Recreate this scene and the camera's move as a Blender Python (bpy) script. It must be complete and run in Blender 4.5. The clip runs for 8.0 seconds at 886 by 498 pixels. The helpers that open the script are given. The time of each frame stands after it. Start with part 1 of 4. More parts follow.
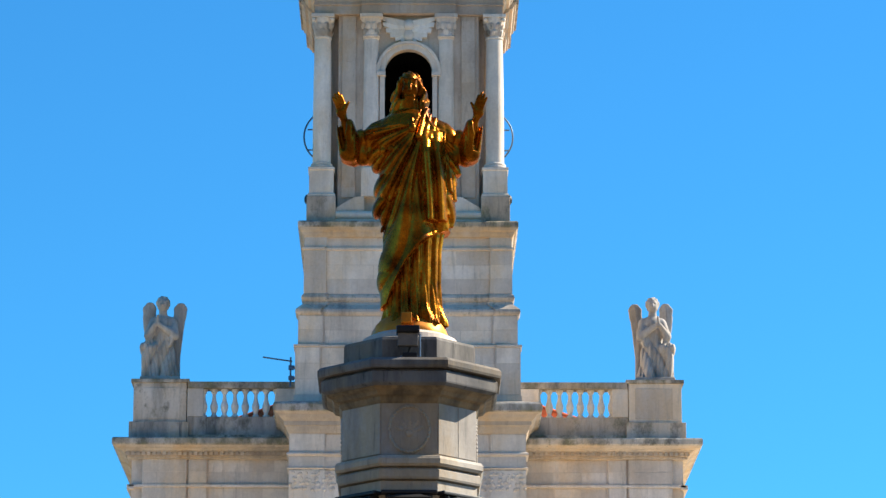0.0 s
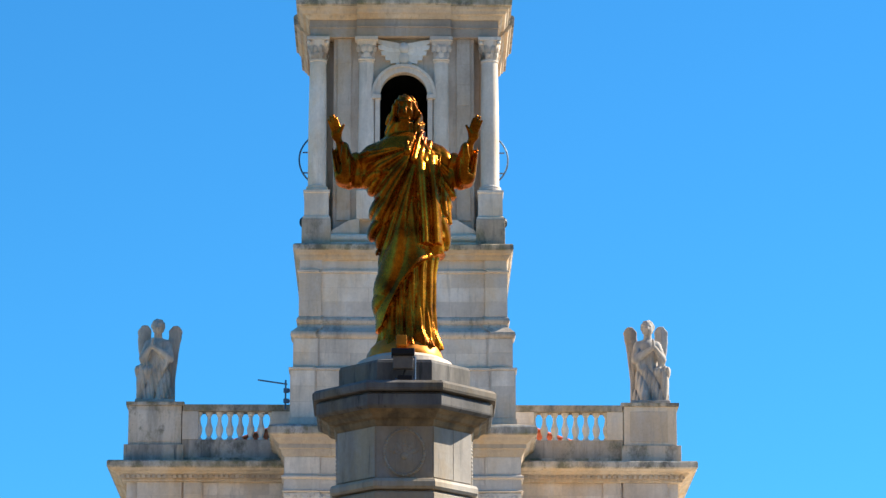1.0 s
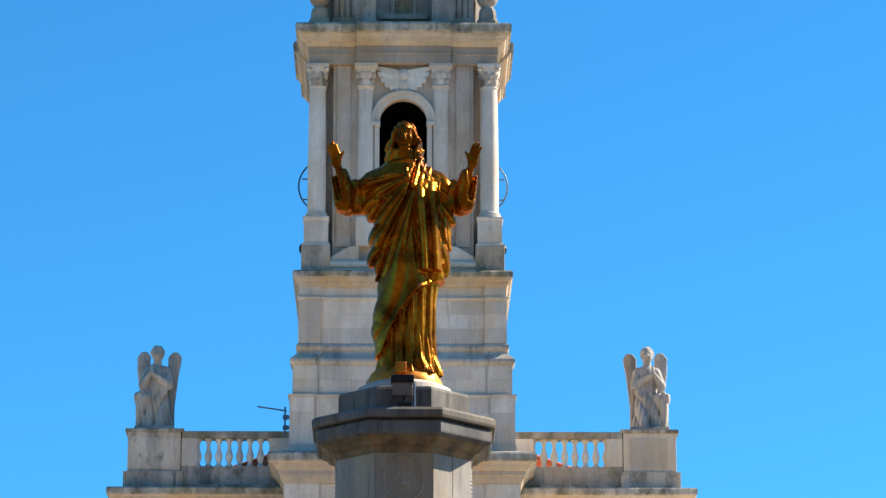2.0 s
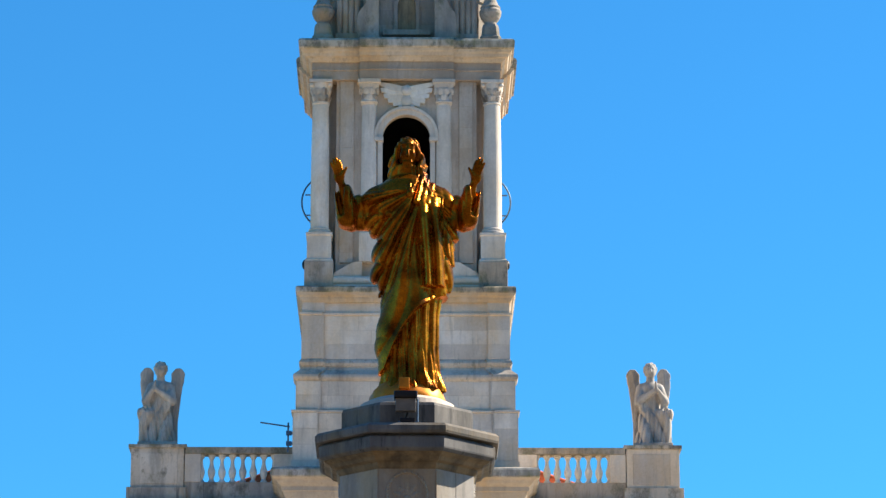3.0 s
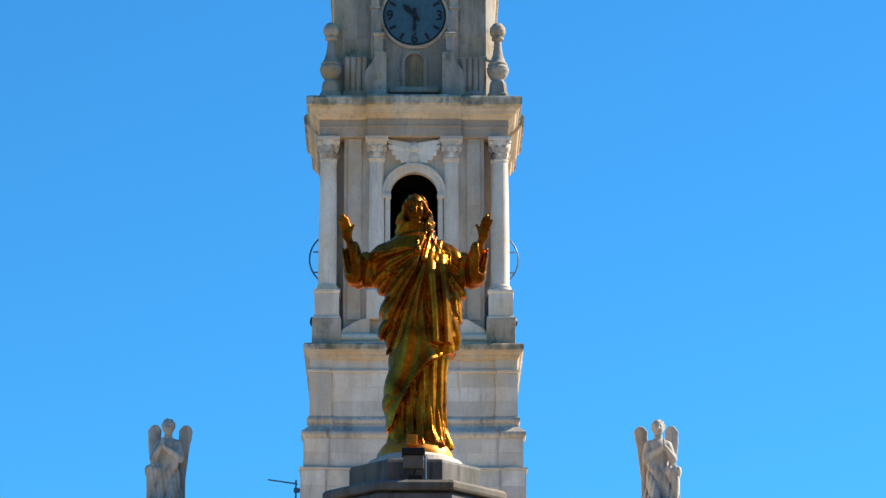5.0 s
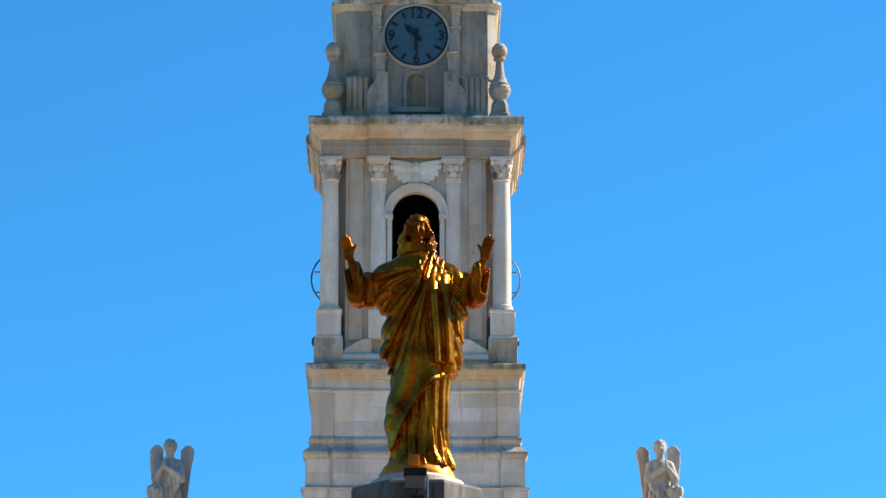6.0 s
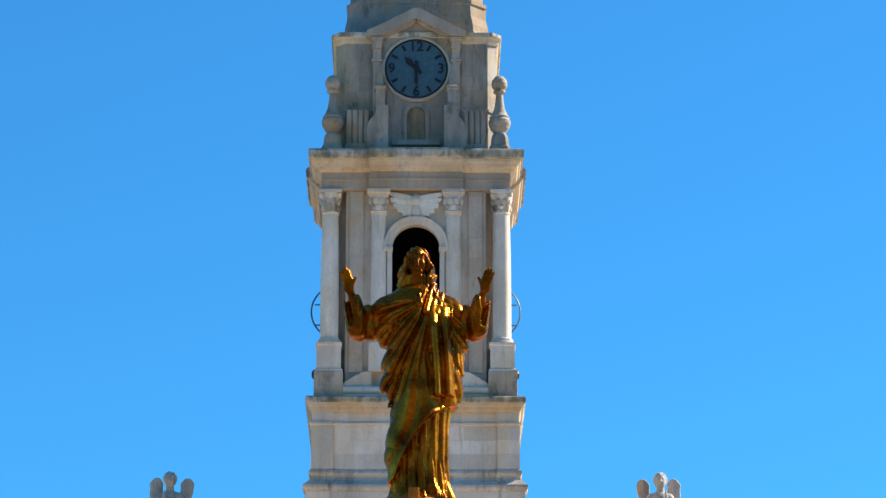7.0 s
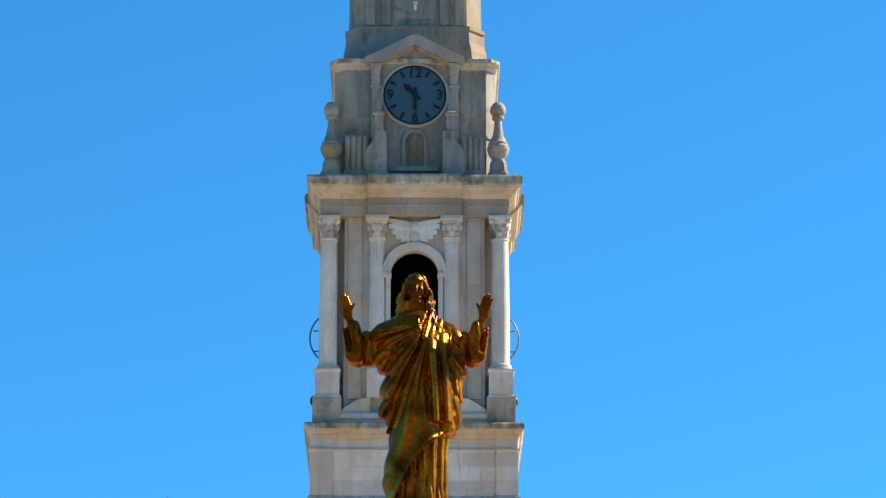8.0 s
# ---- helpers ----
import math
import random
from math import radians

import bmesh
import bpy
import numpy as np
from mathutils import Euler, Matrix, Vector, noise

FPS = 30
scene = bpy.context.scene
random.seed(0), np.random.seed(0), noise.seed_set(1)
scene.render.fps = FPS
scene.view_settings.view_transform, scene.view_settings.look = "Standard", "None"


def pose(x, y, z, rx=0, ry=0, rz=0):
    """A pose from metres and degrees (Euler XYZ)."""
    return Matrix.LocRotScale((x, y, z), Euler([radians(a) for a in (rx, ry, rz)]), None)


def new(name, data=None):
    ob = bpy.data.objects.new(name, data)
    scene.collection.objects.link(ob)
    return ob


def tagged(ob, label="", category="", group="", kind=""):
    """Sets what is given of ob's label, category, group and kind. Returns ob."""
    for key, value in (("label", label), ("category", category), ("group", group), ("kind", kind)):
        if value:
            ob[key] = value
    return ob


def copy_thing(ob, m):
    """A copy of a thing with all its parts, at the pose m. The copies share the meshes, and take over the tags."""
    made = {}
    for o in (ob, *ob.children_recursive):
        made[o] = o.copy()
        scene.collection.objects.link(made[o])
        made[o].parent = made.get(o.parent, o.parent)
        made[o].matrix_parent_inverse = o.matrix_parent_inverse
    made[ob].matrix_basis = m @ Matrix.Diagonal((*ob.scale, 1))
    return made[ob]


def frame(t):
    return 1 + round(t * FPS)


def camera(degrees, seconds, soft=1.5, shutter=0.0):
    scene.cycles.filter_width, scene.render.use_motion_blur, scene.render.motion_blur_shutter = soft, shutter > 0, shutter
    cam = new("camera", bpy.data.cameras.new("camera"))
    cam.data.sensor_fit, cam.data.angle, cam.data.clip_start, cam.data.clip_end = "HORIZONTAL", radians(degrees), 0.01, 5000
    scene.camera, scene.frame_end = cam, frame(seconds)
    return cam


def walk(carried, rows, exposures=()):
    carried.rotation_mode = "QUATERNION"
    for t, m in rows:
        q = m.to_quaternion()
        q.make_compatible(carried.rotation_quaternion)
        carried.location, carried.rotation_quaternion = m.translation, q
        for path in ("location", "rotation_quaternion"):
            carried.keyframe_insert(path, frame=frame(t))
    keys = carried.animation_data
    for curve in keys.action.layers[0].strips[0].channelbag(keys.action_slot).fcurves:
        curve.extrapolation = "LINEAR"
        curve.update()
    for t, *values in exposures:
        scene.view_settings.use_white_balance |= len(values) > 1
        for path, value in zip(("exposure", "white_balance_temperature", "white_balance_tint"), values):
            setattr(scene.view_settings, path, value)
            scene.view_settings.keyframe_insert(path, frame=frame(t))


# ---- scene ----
# Long lens on a hand-held camera that tilts up from one spot: (seconds, pitch, yaw) in degrees.
cam = camera(15.0, 8.0, soft=1.4)
EYE = (0.0, 0.0, 1.7)
TURNS = [
    (0, 14.500, -0.613),
    (0.5, 14.701, -0.659),
    (1, 14.889, -0.699),
    (1.5, 15.142, -0.714),
    (3, 15.611, -0.653),
    (3.5, 15.758, -0.607),
    (4, 15.979, -0.576),
    (4.5, 16.335, -0.546),
    (6, 16.921, -0.484),
    (6.5, 17.200, -0.484),
    (7, 17.479, -0.484),
    (7.5, 17.703, -0.469),
    (8, 17.926, -0.51),
]
walk(cam, [(t, pose(*EYE, 90 + pitch, 0, yaw)) for t, pitch, yaw in TURNS], exposures=[(0.0, 1.24), (8.0, 1.24)])

# ---- light: clear winter morning, sun behind and to the right of the tower ----
SUN_AZ, SUN_EL = 72.0, 37.0
world = bpy.data.worlds.new("sky")
scene.world = world
world.use_nodes = True
wn = world.node_tree.nodes
sky = wn.new("ShaderNodeTexSky")
sky.sky_type = "NISHITA"
sky.sun_disc = False
sky.sun_elevation, sky.sun_rotation = radians(SUN_EL), radians(SUN_AZ)
sky.air_density, sky.dust_density, sky.ozone_density = 1.0, 0.2, 2.0
wn["Background"].inputs["Strength"].default_value = 0.058
deep = wn.new("ShaderNodeMix")  # the deep polarised blue of this sky
deep.data_type, deep.blend_type = "RGBA", "MULTIPLY"
deep.inputs["Factor"].default_value = 1.0
deep.inputs["B"].default_value = (0.25, 0.95, 1.42, 1)
world.node_tree.links.new(sky.outputs[0], deep.inputs["A"])
world.node_tree.links.new(deep.outputs["Result"], wn["Background"].inputs["Color"])
sun = new("sun", bpy.data.lights.new("sun", "SUN"))
sun.data.energy, sun.data.angle, sun.data.color = 5.0, radians(0.53), (1.0, 0.89, 0.73)
sun_way = Vector((math.sin(radians(SUN_AZ)) * math.cos(radians(SUN_EL)), math.cos(radians(SUN_AZ)) * math.cos(radians(SUN_EL)), math.sin(radians(SUN_EL))))
sun.matrix_world = Matrix.Translation((60, 60, 120)) @ sun_way.to_track_quat("Z", "Y").to_matrix().to_4x4()


# ---- materials ----
def material(name, metallic=0.0, rough=0.8):
    m = bpy.data.materials.new(name)
    m.use_nodes = True
    b = m.node_tree.nodes["Principled BSDF"]
    b.inputs["Metallic"].default_value, b.inputs["Roughness"].default_value = metallic, rough
    return m, m.node_tree.nodes, m.node_tree.links, b


def noise_tex(n, l, scale, detail=5, rough=0.6, stretch=(1, 1, 1)):
    co = n.new("ShaderNodeNewGeometry")
    mp = n.new("ShaderNodeMapping")
    mp.inputs["Scale"].default_value = stretch
    l.new(co.outputs["Position"], mp.inputs[0])
    t = n.new("ShaderNodeTexNoise")
    t.inputs["Scale"].default_value, t.inputs["Detail"].default_value, t.inputs["Roughness"].default_value = scale, detail, rough
    l.new(mp.outputs[0], t.inputs["Vector"])
    return t.outputs[0]


def ramp(n, l, fac, stops):
    r = n.new("ShaderNodeValToRGB")
    while len(r.color_ramp.elements) < len(stops):
        r.color_ramp.elements.new(0.5)
    for e, (p, c) in zip(r.color_ramp.elements, stops):
        e.position, e.color = p, (*c, 1)
    l.new(fac, r.inputs[0])
    return r.outputs[0]


def mix(n, l, fac, a, b, blend="MIX"):
    m = n.new("ShaderNodeMix")
    m.data_type, m.blend_type = "RGBA", blend
    for sock, v in ((m.inputs["Factor"], fac), (m.inputs["A"], a), (m.inputs["B"], b)):
        if isinstance(v, bpy.types.NodeSocket):
            l.new(v, sock)
        else:
            sock.default_value = v if isinstance(v, float) else (*v, 1)
    return m.outputs["Result"]


def bump(n, l, b, height, strength, dist):
    k = n.new("ShaderNodeBump")
    k.inputs["Strength"].default_value, k.inputs["Distance"].default_value = strength, dist
    l.new(height, k.inputs["Height"])
    l.new(k.outputs[0], b.inputs["Normal"])


def stone(name, pale, warm, dark, lichen=0.0, scale=1.0, streak=0.35, rough=0.85, grime=0.35):
    """Weathered limestone: pale and ochre blotches, rain streaks, patches of dark lichen, fine pitting."""
    m, n, l, b = material(name, 0.0, rough)
    big = noise_tex(n, l, 0.55 * scale, 4)
    col = ramp(n, l, big, [(0.36, pale), (0.66, warm)])
    rnd = n.new("ShaderNodeObjectInfo")
    tone = ramp(n, l, rnd.outputs["Random"], [(0.0, (0.80, 0.78, 0.77)), (0.5, (0.98, 0.95, 0.91)), (1.0, (1.07, 1.06, 1.05))])
    col = mix(n, l, 1.0, col, tone, "MULTIPLY")
    # ochre and grey washes a few metres across
    wash = ramp(n, l, noise_tex(n, l, 0.28 * scale, 5, 0.7, (1.3, 1.3, 0.8)), [(0.38, (0.78, 0.79, 0.83)), (0.50, (1, 1, 1)), (0.63, (1.0, 0.82, 0.57))])
    col = mix(n, l, grime * 1.6, col, wash, "MULTIPLY")
    run = ramp(n, l, noise_tex(n, l, 1.0 * scale, 6, 0.65, (1.5, 1.5, 0.3)), [(0.44, (0, 0, 0)), (0.72, (streak, streak, streak))])
    col = mix(n, l, run, col, dark)
    # thin drips and crisp spots of soot
    drip = ramp(n, l, noise_tex(n, l, 1.6 * scale, 8, 0.7, (2.6, 2.6, 0.28)), [(0.56, (0, 0, 0)), (0.66, (grime, grime, grime))])
    col = mix(n, l, drip, col, dark)
    fine = noise_tex(n, l, 9.0 * scale, 6, 0.7)
    grain = ramp(n, l, fine, [(0.3, (0.89, 0.89, 0.89)), (0.7, (1.07, 1.07, 1.07))])
    col = mix(n, l, 0.85, col, grain, "MULTIPLY")
    if lichen:
        spots = ramp(n, l, noise_tex(n, l, 1.5 * scale, 9, 0.75, (1.2, 1.2, 0.75)), [(0.56 - 0.12 * lichen, (0, 0, 0)), (0.70 - 0.1 * lichen, (0.85, 0.85, 0.85))])
        tint = ramp(n, l, noise_tex(n, l, 1.1 * scale, 3), [(0.4, (0.075, 0.07, 0.055)), (0.62, (0.16, 0.15, 0.07))])
        col = mix(n, l, spots, col, tint)
    l.new(col, b.inputs["Base Color"])
    bump(n, l, b, fine, 0.3, 0.02 / scale)
    return m


LIME = stone("limestone", (0.76, 0.69, 0.61), (0.68, 0.58, 0.47), (0.30, 0.26, 0.22), streak=0.45)
LIME_BUFF = stone("buff limestone", (0.54, 0.46, 0.38), (0.48, 0.375, 0.275), (0.24, 0.19, 0.145), streak=0.45, grime=0.45)
# darker tone for the clock stage, urns and drum
LIME_UPPER = stone("darker grey-ochre limestone", (0.40, 0.36, 0.315), (0.40, 0.315, 0.22), (0.11, 0.10, 0.09), streak=0.65, grime=0.6, lichen=0.12)
LIME_OCHRE = stone("ochre limestone", (0.62, 0.535, 0.43), (0.60, 0.475, 0.33), (0.26, 0.21, 0.16), streak=0.5, grime=0.5)
# soot streaks over a base darkened to carry the left parapet's shade
LIME_SOOT_SHADE = stone("soot-streaked shaded limestone", (0.50, 0.45, 0.40), (0.44, 0.37, 0.30), (0.07, 0.07, 0.07), streak=0.85, grime=0.75, lichen=0.2)
BROWN = stone("brown stone", (0.24, 0.18, 0.12), (0.20, 0.145, 0.09), (0.11, 0.08, 0.055), scale=0.3)
LIME_WHITE = stone("white limestone", (0.78, 0.76, 0.72), (0.7, 0.67, 0.6), (0.4, 0.38, 0.36), streak=0.15)
LIME_LICHEN = stone("lichened limestone", (0.60, 0.56, 0.5), (0.52, 0.43, 0.31), (0.12, 0.11, 0.09), lichen=0.95, streak=0.8)
LIME_SPOT = stone("spotted limestone", (0.62, 0.55, 0.47), (0.55, 0.45, 0.35), (0.15, 0.135, 0.115), lichen=0.35, streak=0.8)
LIME_CARVED = stone("carved limestone", (0.56, 0.53, 0.485), (0.48, 0.425, 0.36), (0.15, 0.14, 0.125), streak=0.75, scale=1.6)
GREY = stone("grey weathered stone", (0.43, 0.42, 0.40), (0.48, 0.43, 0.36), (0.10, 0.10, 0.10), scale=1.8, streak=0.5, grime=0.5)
GREY_DARK = stone("dark streaked stone", (0.18, 0.18, 0.18), (0.25, 0.235, 0.215), (0.03, 0.03, 0.03), scale=1.6, streak=0.8, grime=0.7)
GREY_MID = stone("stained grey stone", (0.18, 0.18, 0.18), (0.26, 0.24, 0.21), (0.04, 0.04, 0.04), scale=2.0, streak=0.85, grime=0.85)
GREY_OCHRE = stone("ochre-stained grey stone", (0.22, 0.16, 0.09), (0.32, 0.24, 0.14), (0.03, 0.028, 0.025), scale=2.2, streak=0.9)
GRASS = stone("dark park ground", (0.05, 0.07, 0.03), (0.09, 0.09, 0.04), (0.03, 0.035, 0.02), scale=0.2)
DARK_GROUND = stone("dark unseen ground", (0.13, 0.12, 0.105), (0.16, 0.14, 0.115), (0.08, 0.075, 0.065), scale=0.4)
PAVING = stone("pale bounce paving", (0.60, 0.53, 0.43), (0.56, 0.48, 0.38), (0.44, 0.38, 0.30), scale=0.3, streak=0.15)


def gilded(name):
    """Old gilding: mostly metal glint over a dull brown-gold skin, with dark worn patches."""
    m, n, l, b = material(name, 0.72, 0.3)
    b.inputs["Specular Tint"].default_value = (1.0, 0.5, 0.2, 1)
    blot = noise_tex(n, l, 2.0, 6, 0.65)
    col = ramp(n, l, blot, [(0.32, (0.05, 0.012, 0.0008)), (0.48, (0.33, 0.10, 0.004)), (0.68, (0.74, 0.26, 0.014))])
    worn_off = ramp(n, l, noise_tex(n, l, 6.0, 7, 0.7, (1, 1, 0.5)), [(0.42, (0.3, 0.3, 0.3)), (0.60, (0, 0, 0))])
    col = mix(n, l, worn_off, col, (0.06, 0.016, 0.001))
    green = ramp(n, l, noise_tex(n, l, 1.7, 4), [(0.60, (0, 0, 0)), (0.74, (0.3, 0.3, 0.3))])
    col = mix(n, l, green, col, (0.20, 0.12, 0.015))
    l.new(col, b.inputs["Base Color"])
    fine = noise_tex(n, l, 14.0, 6, 0.65)
    rr = ramp(n, l, fine, [(0.3, (0.2, 0.2, 0.2)), (0.7, (0.36, 0.36, 0.36))])
    l.new(rr, b.inputs["Roughness"])
    bump(n, l, b, fine, 0.3, 0.015)
    return m


def plain(name, colour, metallic=0.0, rough=0.5, vary=0.25):
    m, n, l, b = material(name, metallic, rough)
    a = tuple(c * (1 - vary) for c in colour)
    z = tuple(min(1, c * (1 + vary)) for c in colour)
    t = noise_tex(n, l, 7.0, 5)
    l.new(ramp(n, l, t, [(0.3, a), (0.7, z)]), b.inputs["Base Color"])
    bump(n, l, b, t, 0.1, 0.01)
    return m


GOLD = gilded("gilded bronze")
COPPER_BASE = plain("gilded rock base", (0.62, 0.21, 0.012), 0.55, 0.5)
IRON = plain("black iron", (0.02, 0.02, 0.022), 0.6, 0.5)
GALVA = plain("blue-grey painted steel", (0.10, 0.16, 0.24), 0.5, 0.45)
BRONZE = plain("dark bronze", (0.03, 0.03, 0.032), 0.5, 0.55)
TILE = plain("terracotta tile", (0.62, 0.13, 0.045), 0.0, 0.8, 0.4)
DIAL = plain("blue-grey clock glass", (0.055, 0.095, 0.11), 0.0, 0.25, 0.15)
BLACK = plain("black enamel", (0.006, 0.0065, 0.008), 0.0, 0.7)
# near-black colour that stands in for the darkness inside the arch
VOID = plain("black chamber shade", (0.012, 0.011, 0.01), 0.0, 0.95)
PLATE = plain("dusty lamp plate", (0.15, 0.13, 0.11), 0.0, 0.4)


# ---- mesh helpers ----
def part(name, bm, mat, parent=None, label="", smooth=False, at=None):
    me = bpy.data.meshes.new(name)
    bmesh.ops.recalc_face_normals(bm, faces=bm.faces[:])
    bm.to_mesh(me)
    bm.free()
    me.materials.append(mat)
    if smooth:
        for p in me.polygons:
            p.use_smooth = True
    ob = new(name, me)
    ob.parent = parent
    if at is not None:
        ob.matrix_basis = at
    if label:
        tagged(ob, label)
    return ob


def thing(name, x, y, z, label, category, group="", kind="", rz=0):
    ob = new(name)
    ob.matrix_basis = pose(x, y, z, 0, 0, rz)
    return tagged(ob, label, category, group, kind)


def add_box(bm, x0, x1, y0, y1, z0, z1, bevel=0.0):
    r = bmesh.ops.create_cube(bm, size=1.0, matrix=Matrix.LocRotScale(((x0 + x1) / 2, (y0 + y1) / 2, (z0 + z1) / 2), None, (x1 - x0, y1 - y0, z1 - z0)))
    if bevel:
        es = list({e for v in r["verts"] for e in v.link_edges})
        bmesh.ops.bevel(bm, geom=es, offset=bevel, segments=2, affect="EDGES", profile=0.6)
    return bm


def box(x0, x1, y0, y1, z0, z1, bevel=0.015):
    return add_box(bmesh.new(), x0, x1, y0, y1, z0, z1, bevel)


def loft(plan, profile, bm=None):
    """Stacks plan(half) outlines at (half, z) and closes both ends."""
    bm = bm or bmesh.new()
    rings = [[bm.verts.new((x, y, z)) for x, y in plan(h)] for h, z in profile]
    for a, b in zip(rings, rings[1:]):
        for i in range(len(a)):
            j = (i + 1) % len(a)
            bm.faces.new((a[i], a[j], b[j], b[i]))
    bm.faces.new(rings[0][::-1])
    bm.faces.new(rings[-1])
    return bm


def worn(bm, r=0.014):
    """Rounds every sharp edge a little."""
    sharp = [e for e in bm.edges if len(e.link_faces) == 2 and e.calc_face_angle(0) > 0.5]
    bmesh.ops.bevel(bm, geom=sharp, offset=r, segments=2, affect="EDGES", profile=0.6, clamp_overlap=True)
    return bm


def turned(side):
    """Four turns of one side's outline (x along, y outward distance)."""
    out = []
    for k in range(4):
        c, s = round(math.cos(k * math.pi / 2)), round(math.sin(k * math.pi / 2))
        out += [(x * c + y * s, x * s - y * c) for x, y in side]
    return out


def square(h):
    return turned([(-h, h)])


def chamfered(cut):
    return lambda h: turned([(-h + cut, h), (h - cut, h)])


def centred(c, p):
    """A square whose sides each have a middle part of half width c that stands p proud."""
    return lambda h: turned([(-h, h), (-c, h), (-c, h + p), (c, h + p), (c, h)])


def cornered(w, p):
    """A square with pilasters of width w standing p proud at its corners."""
    return lambda h: turned([(-h - p, h + p), (-h - p + w, h + p), (-h - p + w, h), (h + p - w, h), (h + p - w, h + p)])


def octagon(h):
    t = h * math.tan(math.pi / 8)
    return turned([(-t, h), (t, h)])


def circle(n):
    return lambda r: [(r * math.cos(2 * math.pi * k / n), r * math.sin(2 * math.pi * k / n)) for k in range(n)]


def add_rod(bm, a, b, r, n=8):
    a, b = Vector(a), Vector(b)
    q = (b - a).to_track_quat("Z", "Y").to_matrix().to_4x4()
    bmesh.ops.create_cone(bm, cap_ends=True, segments=n, radius1=r, radius2=r, depth=(b - a).length, matrix=Matrix.Translation((a + b) / 2) @ q)
    return bm


def add_tube_ring(bm, radius, r, axis_m, n=36, k=8, sweep=2 * math.pi, start=0.0):
    closed = sweep > 6.28
    rings = []
    for i in range(n if closed else n + 1):
        a = start + sweep * i / n
        ring = []
        for j in range(k):
            b = 2 * math.pi * j / k
            d = radius + r * math.cos(b)
            ring.append(bm.verts.new(axis_m @ Vector((d * math.cos(a), d * math.sin(a), r * math.sin(b)))))
        rings.append(ring)
    for i in range(len(rings) if closed else len(rings) - 1):
        a, b = rings[i], rings[(i + 1) % len(rings)]
        for j in range(k):
            bm.faces.new((a[j], b[j], b[(j + 1) % k], a[(j + 1) % k]))
    return bm


def extrude_outline(points, y0, y1, bm=None):
    """A prism from an outline in x, z between two depths."""
    bm = bm or bmesh.new()
    a = [bm.verts.new((x, y0, z)) for x, z in points]
    b = [bm.verts.new((x, y1, z)) for x, z in points]
    bm.faces.new(a)
    bm.faces.new(b[::-1])
    for i in range(len(a)):
        j = (i + 1) % len(a)
        bm.faces.new((a[i], b[i], b[j], a[j]))
    return bm


def add_arch_band(bm, r0, r1, y0, y1, zc, n=28):
    rings = []
    for i in range(n + 1):
        a = math.pi * i / n
        rings.append([bm.verts.new((r * math.cos(a), y, zc + r * math.sin(a))) for r, y in ((r0, y0), (r1, y0), (r1, y1), (r0, y1))])
    for p, q in zip(rings, rings[1:]):
        for j in range(4):
            bm.faces.new((p[j], q[j], q[(j + 1) % 4], p[(j + 1) % 4]))
    bm.faces.new(rings[0])
    bm.faces.new(rings[-1][::-1])
    return bm


# ---- sculpted figures: distance fields turned into one mesh each ----
def capsule(P, a, b, ra, rb):
    a, b = np.array(a, np.float32), np.array(b, np.float32)
    d = b - a
    t = np.clip(((P - a) @ d) / (d @ d), 0, 1)
    return np.linalg.norm(P - a - t[..., None] * d, axis=-1) - (ra + (rb - ra) * t)


def ellipsoid(P, c, r):
    r = np.array(r, np.float32)
    q = (P - np.array(c, np.float32)) / r
    k0 = np.linalg.norm(q, axis=-1)
    return (k0 - 1) * r.min() * 0.5 + (k0 * (k0 - 1) / np.maximum(np.linalg.norm(q / r, axis=-1), 1e-6)) * 0.5


def blend_min(a, b, k):
    h = np.clip(0.5 + 0.5 * (b - a) / k, 0, 1)
    return b + (a - b) * h - k * h * (1 - h)


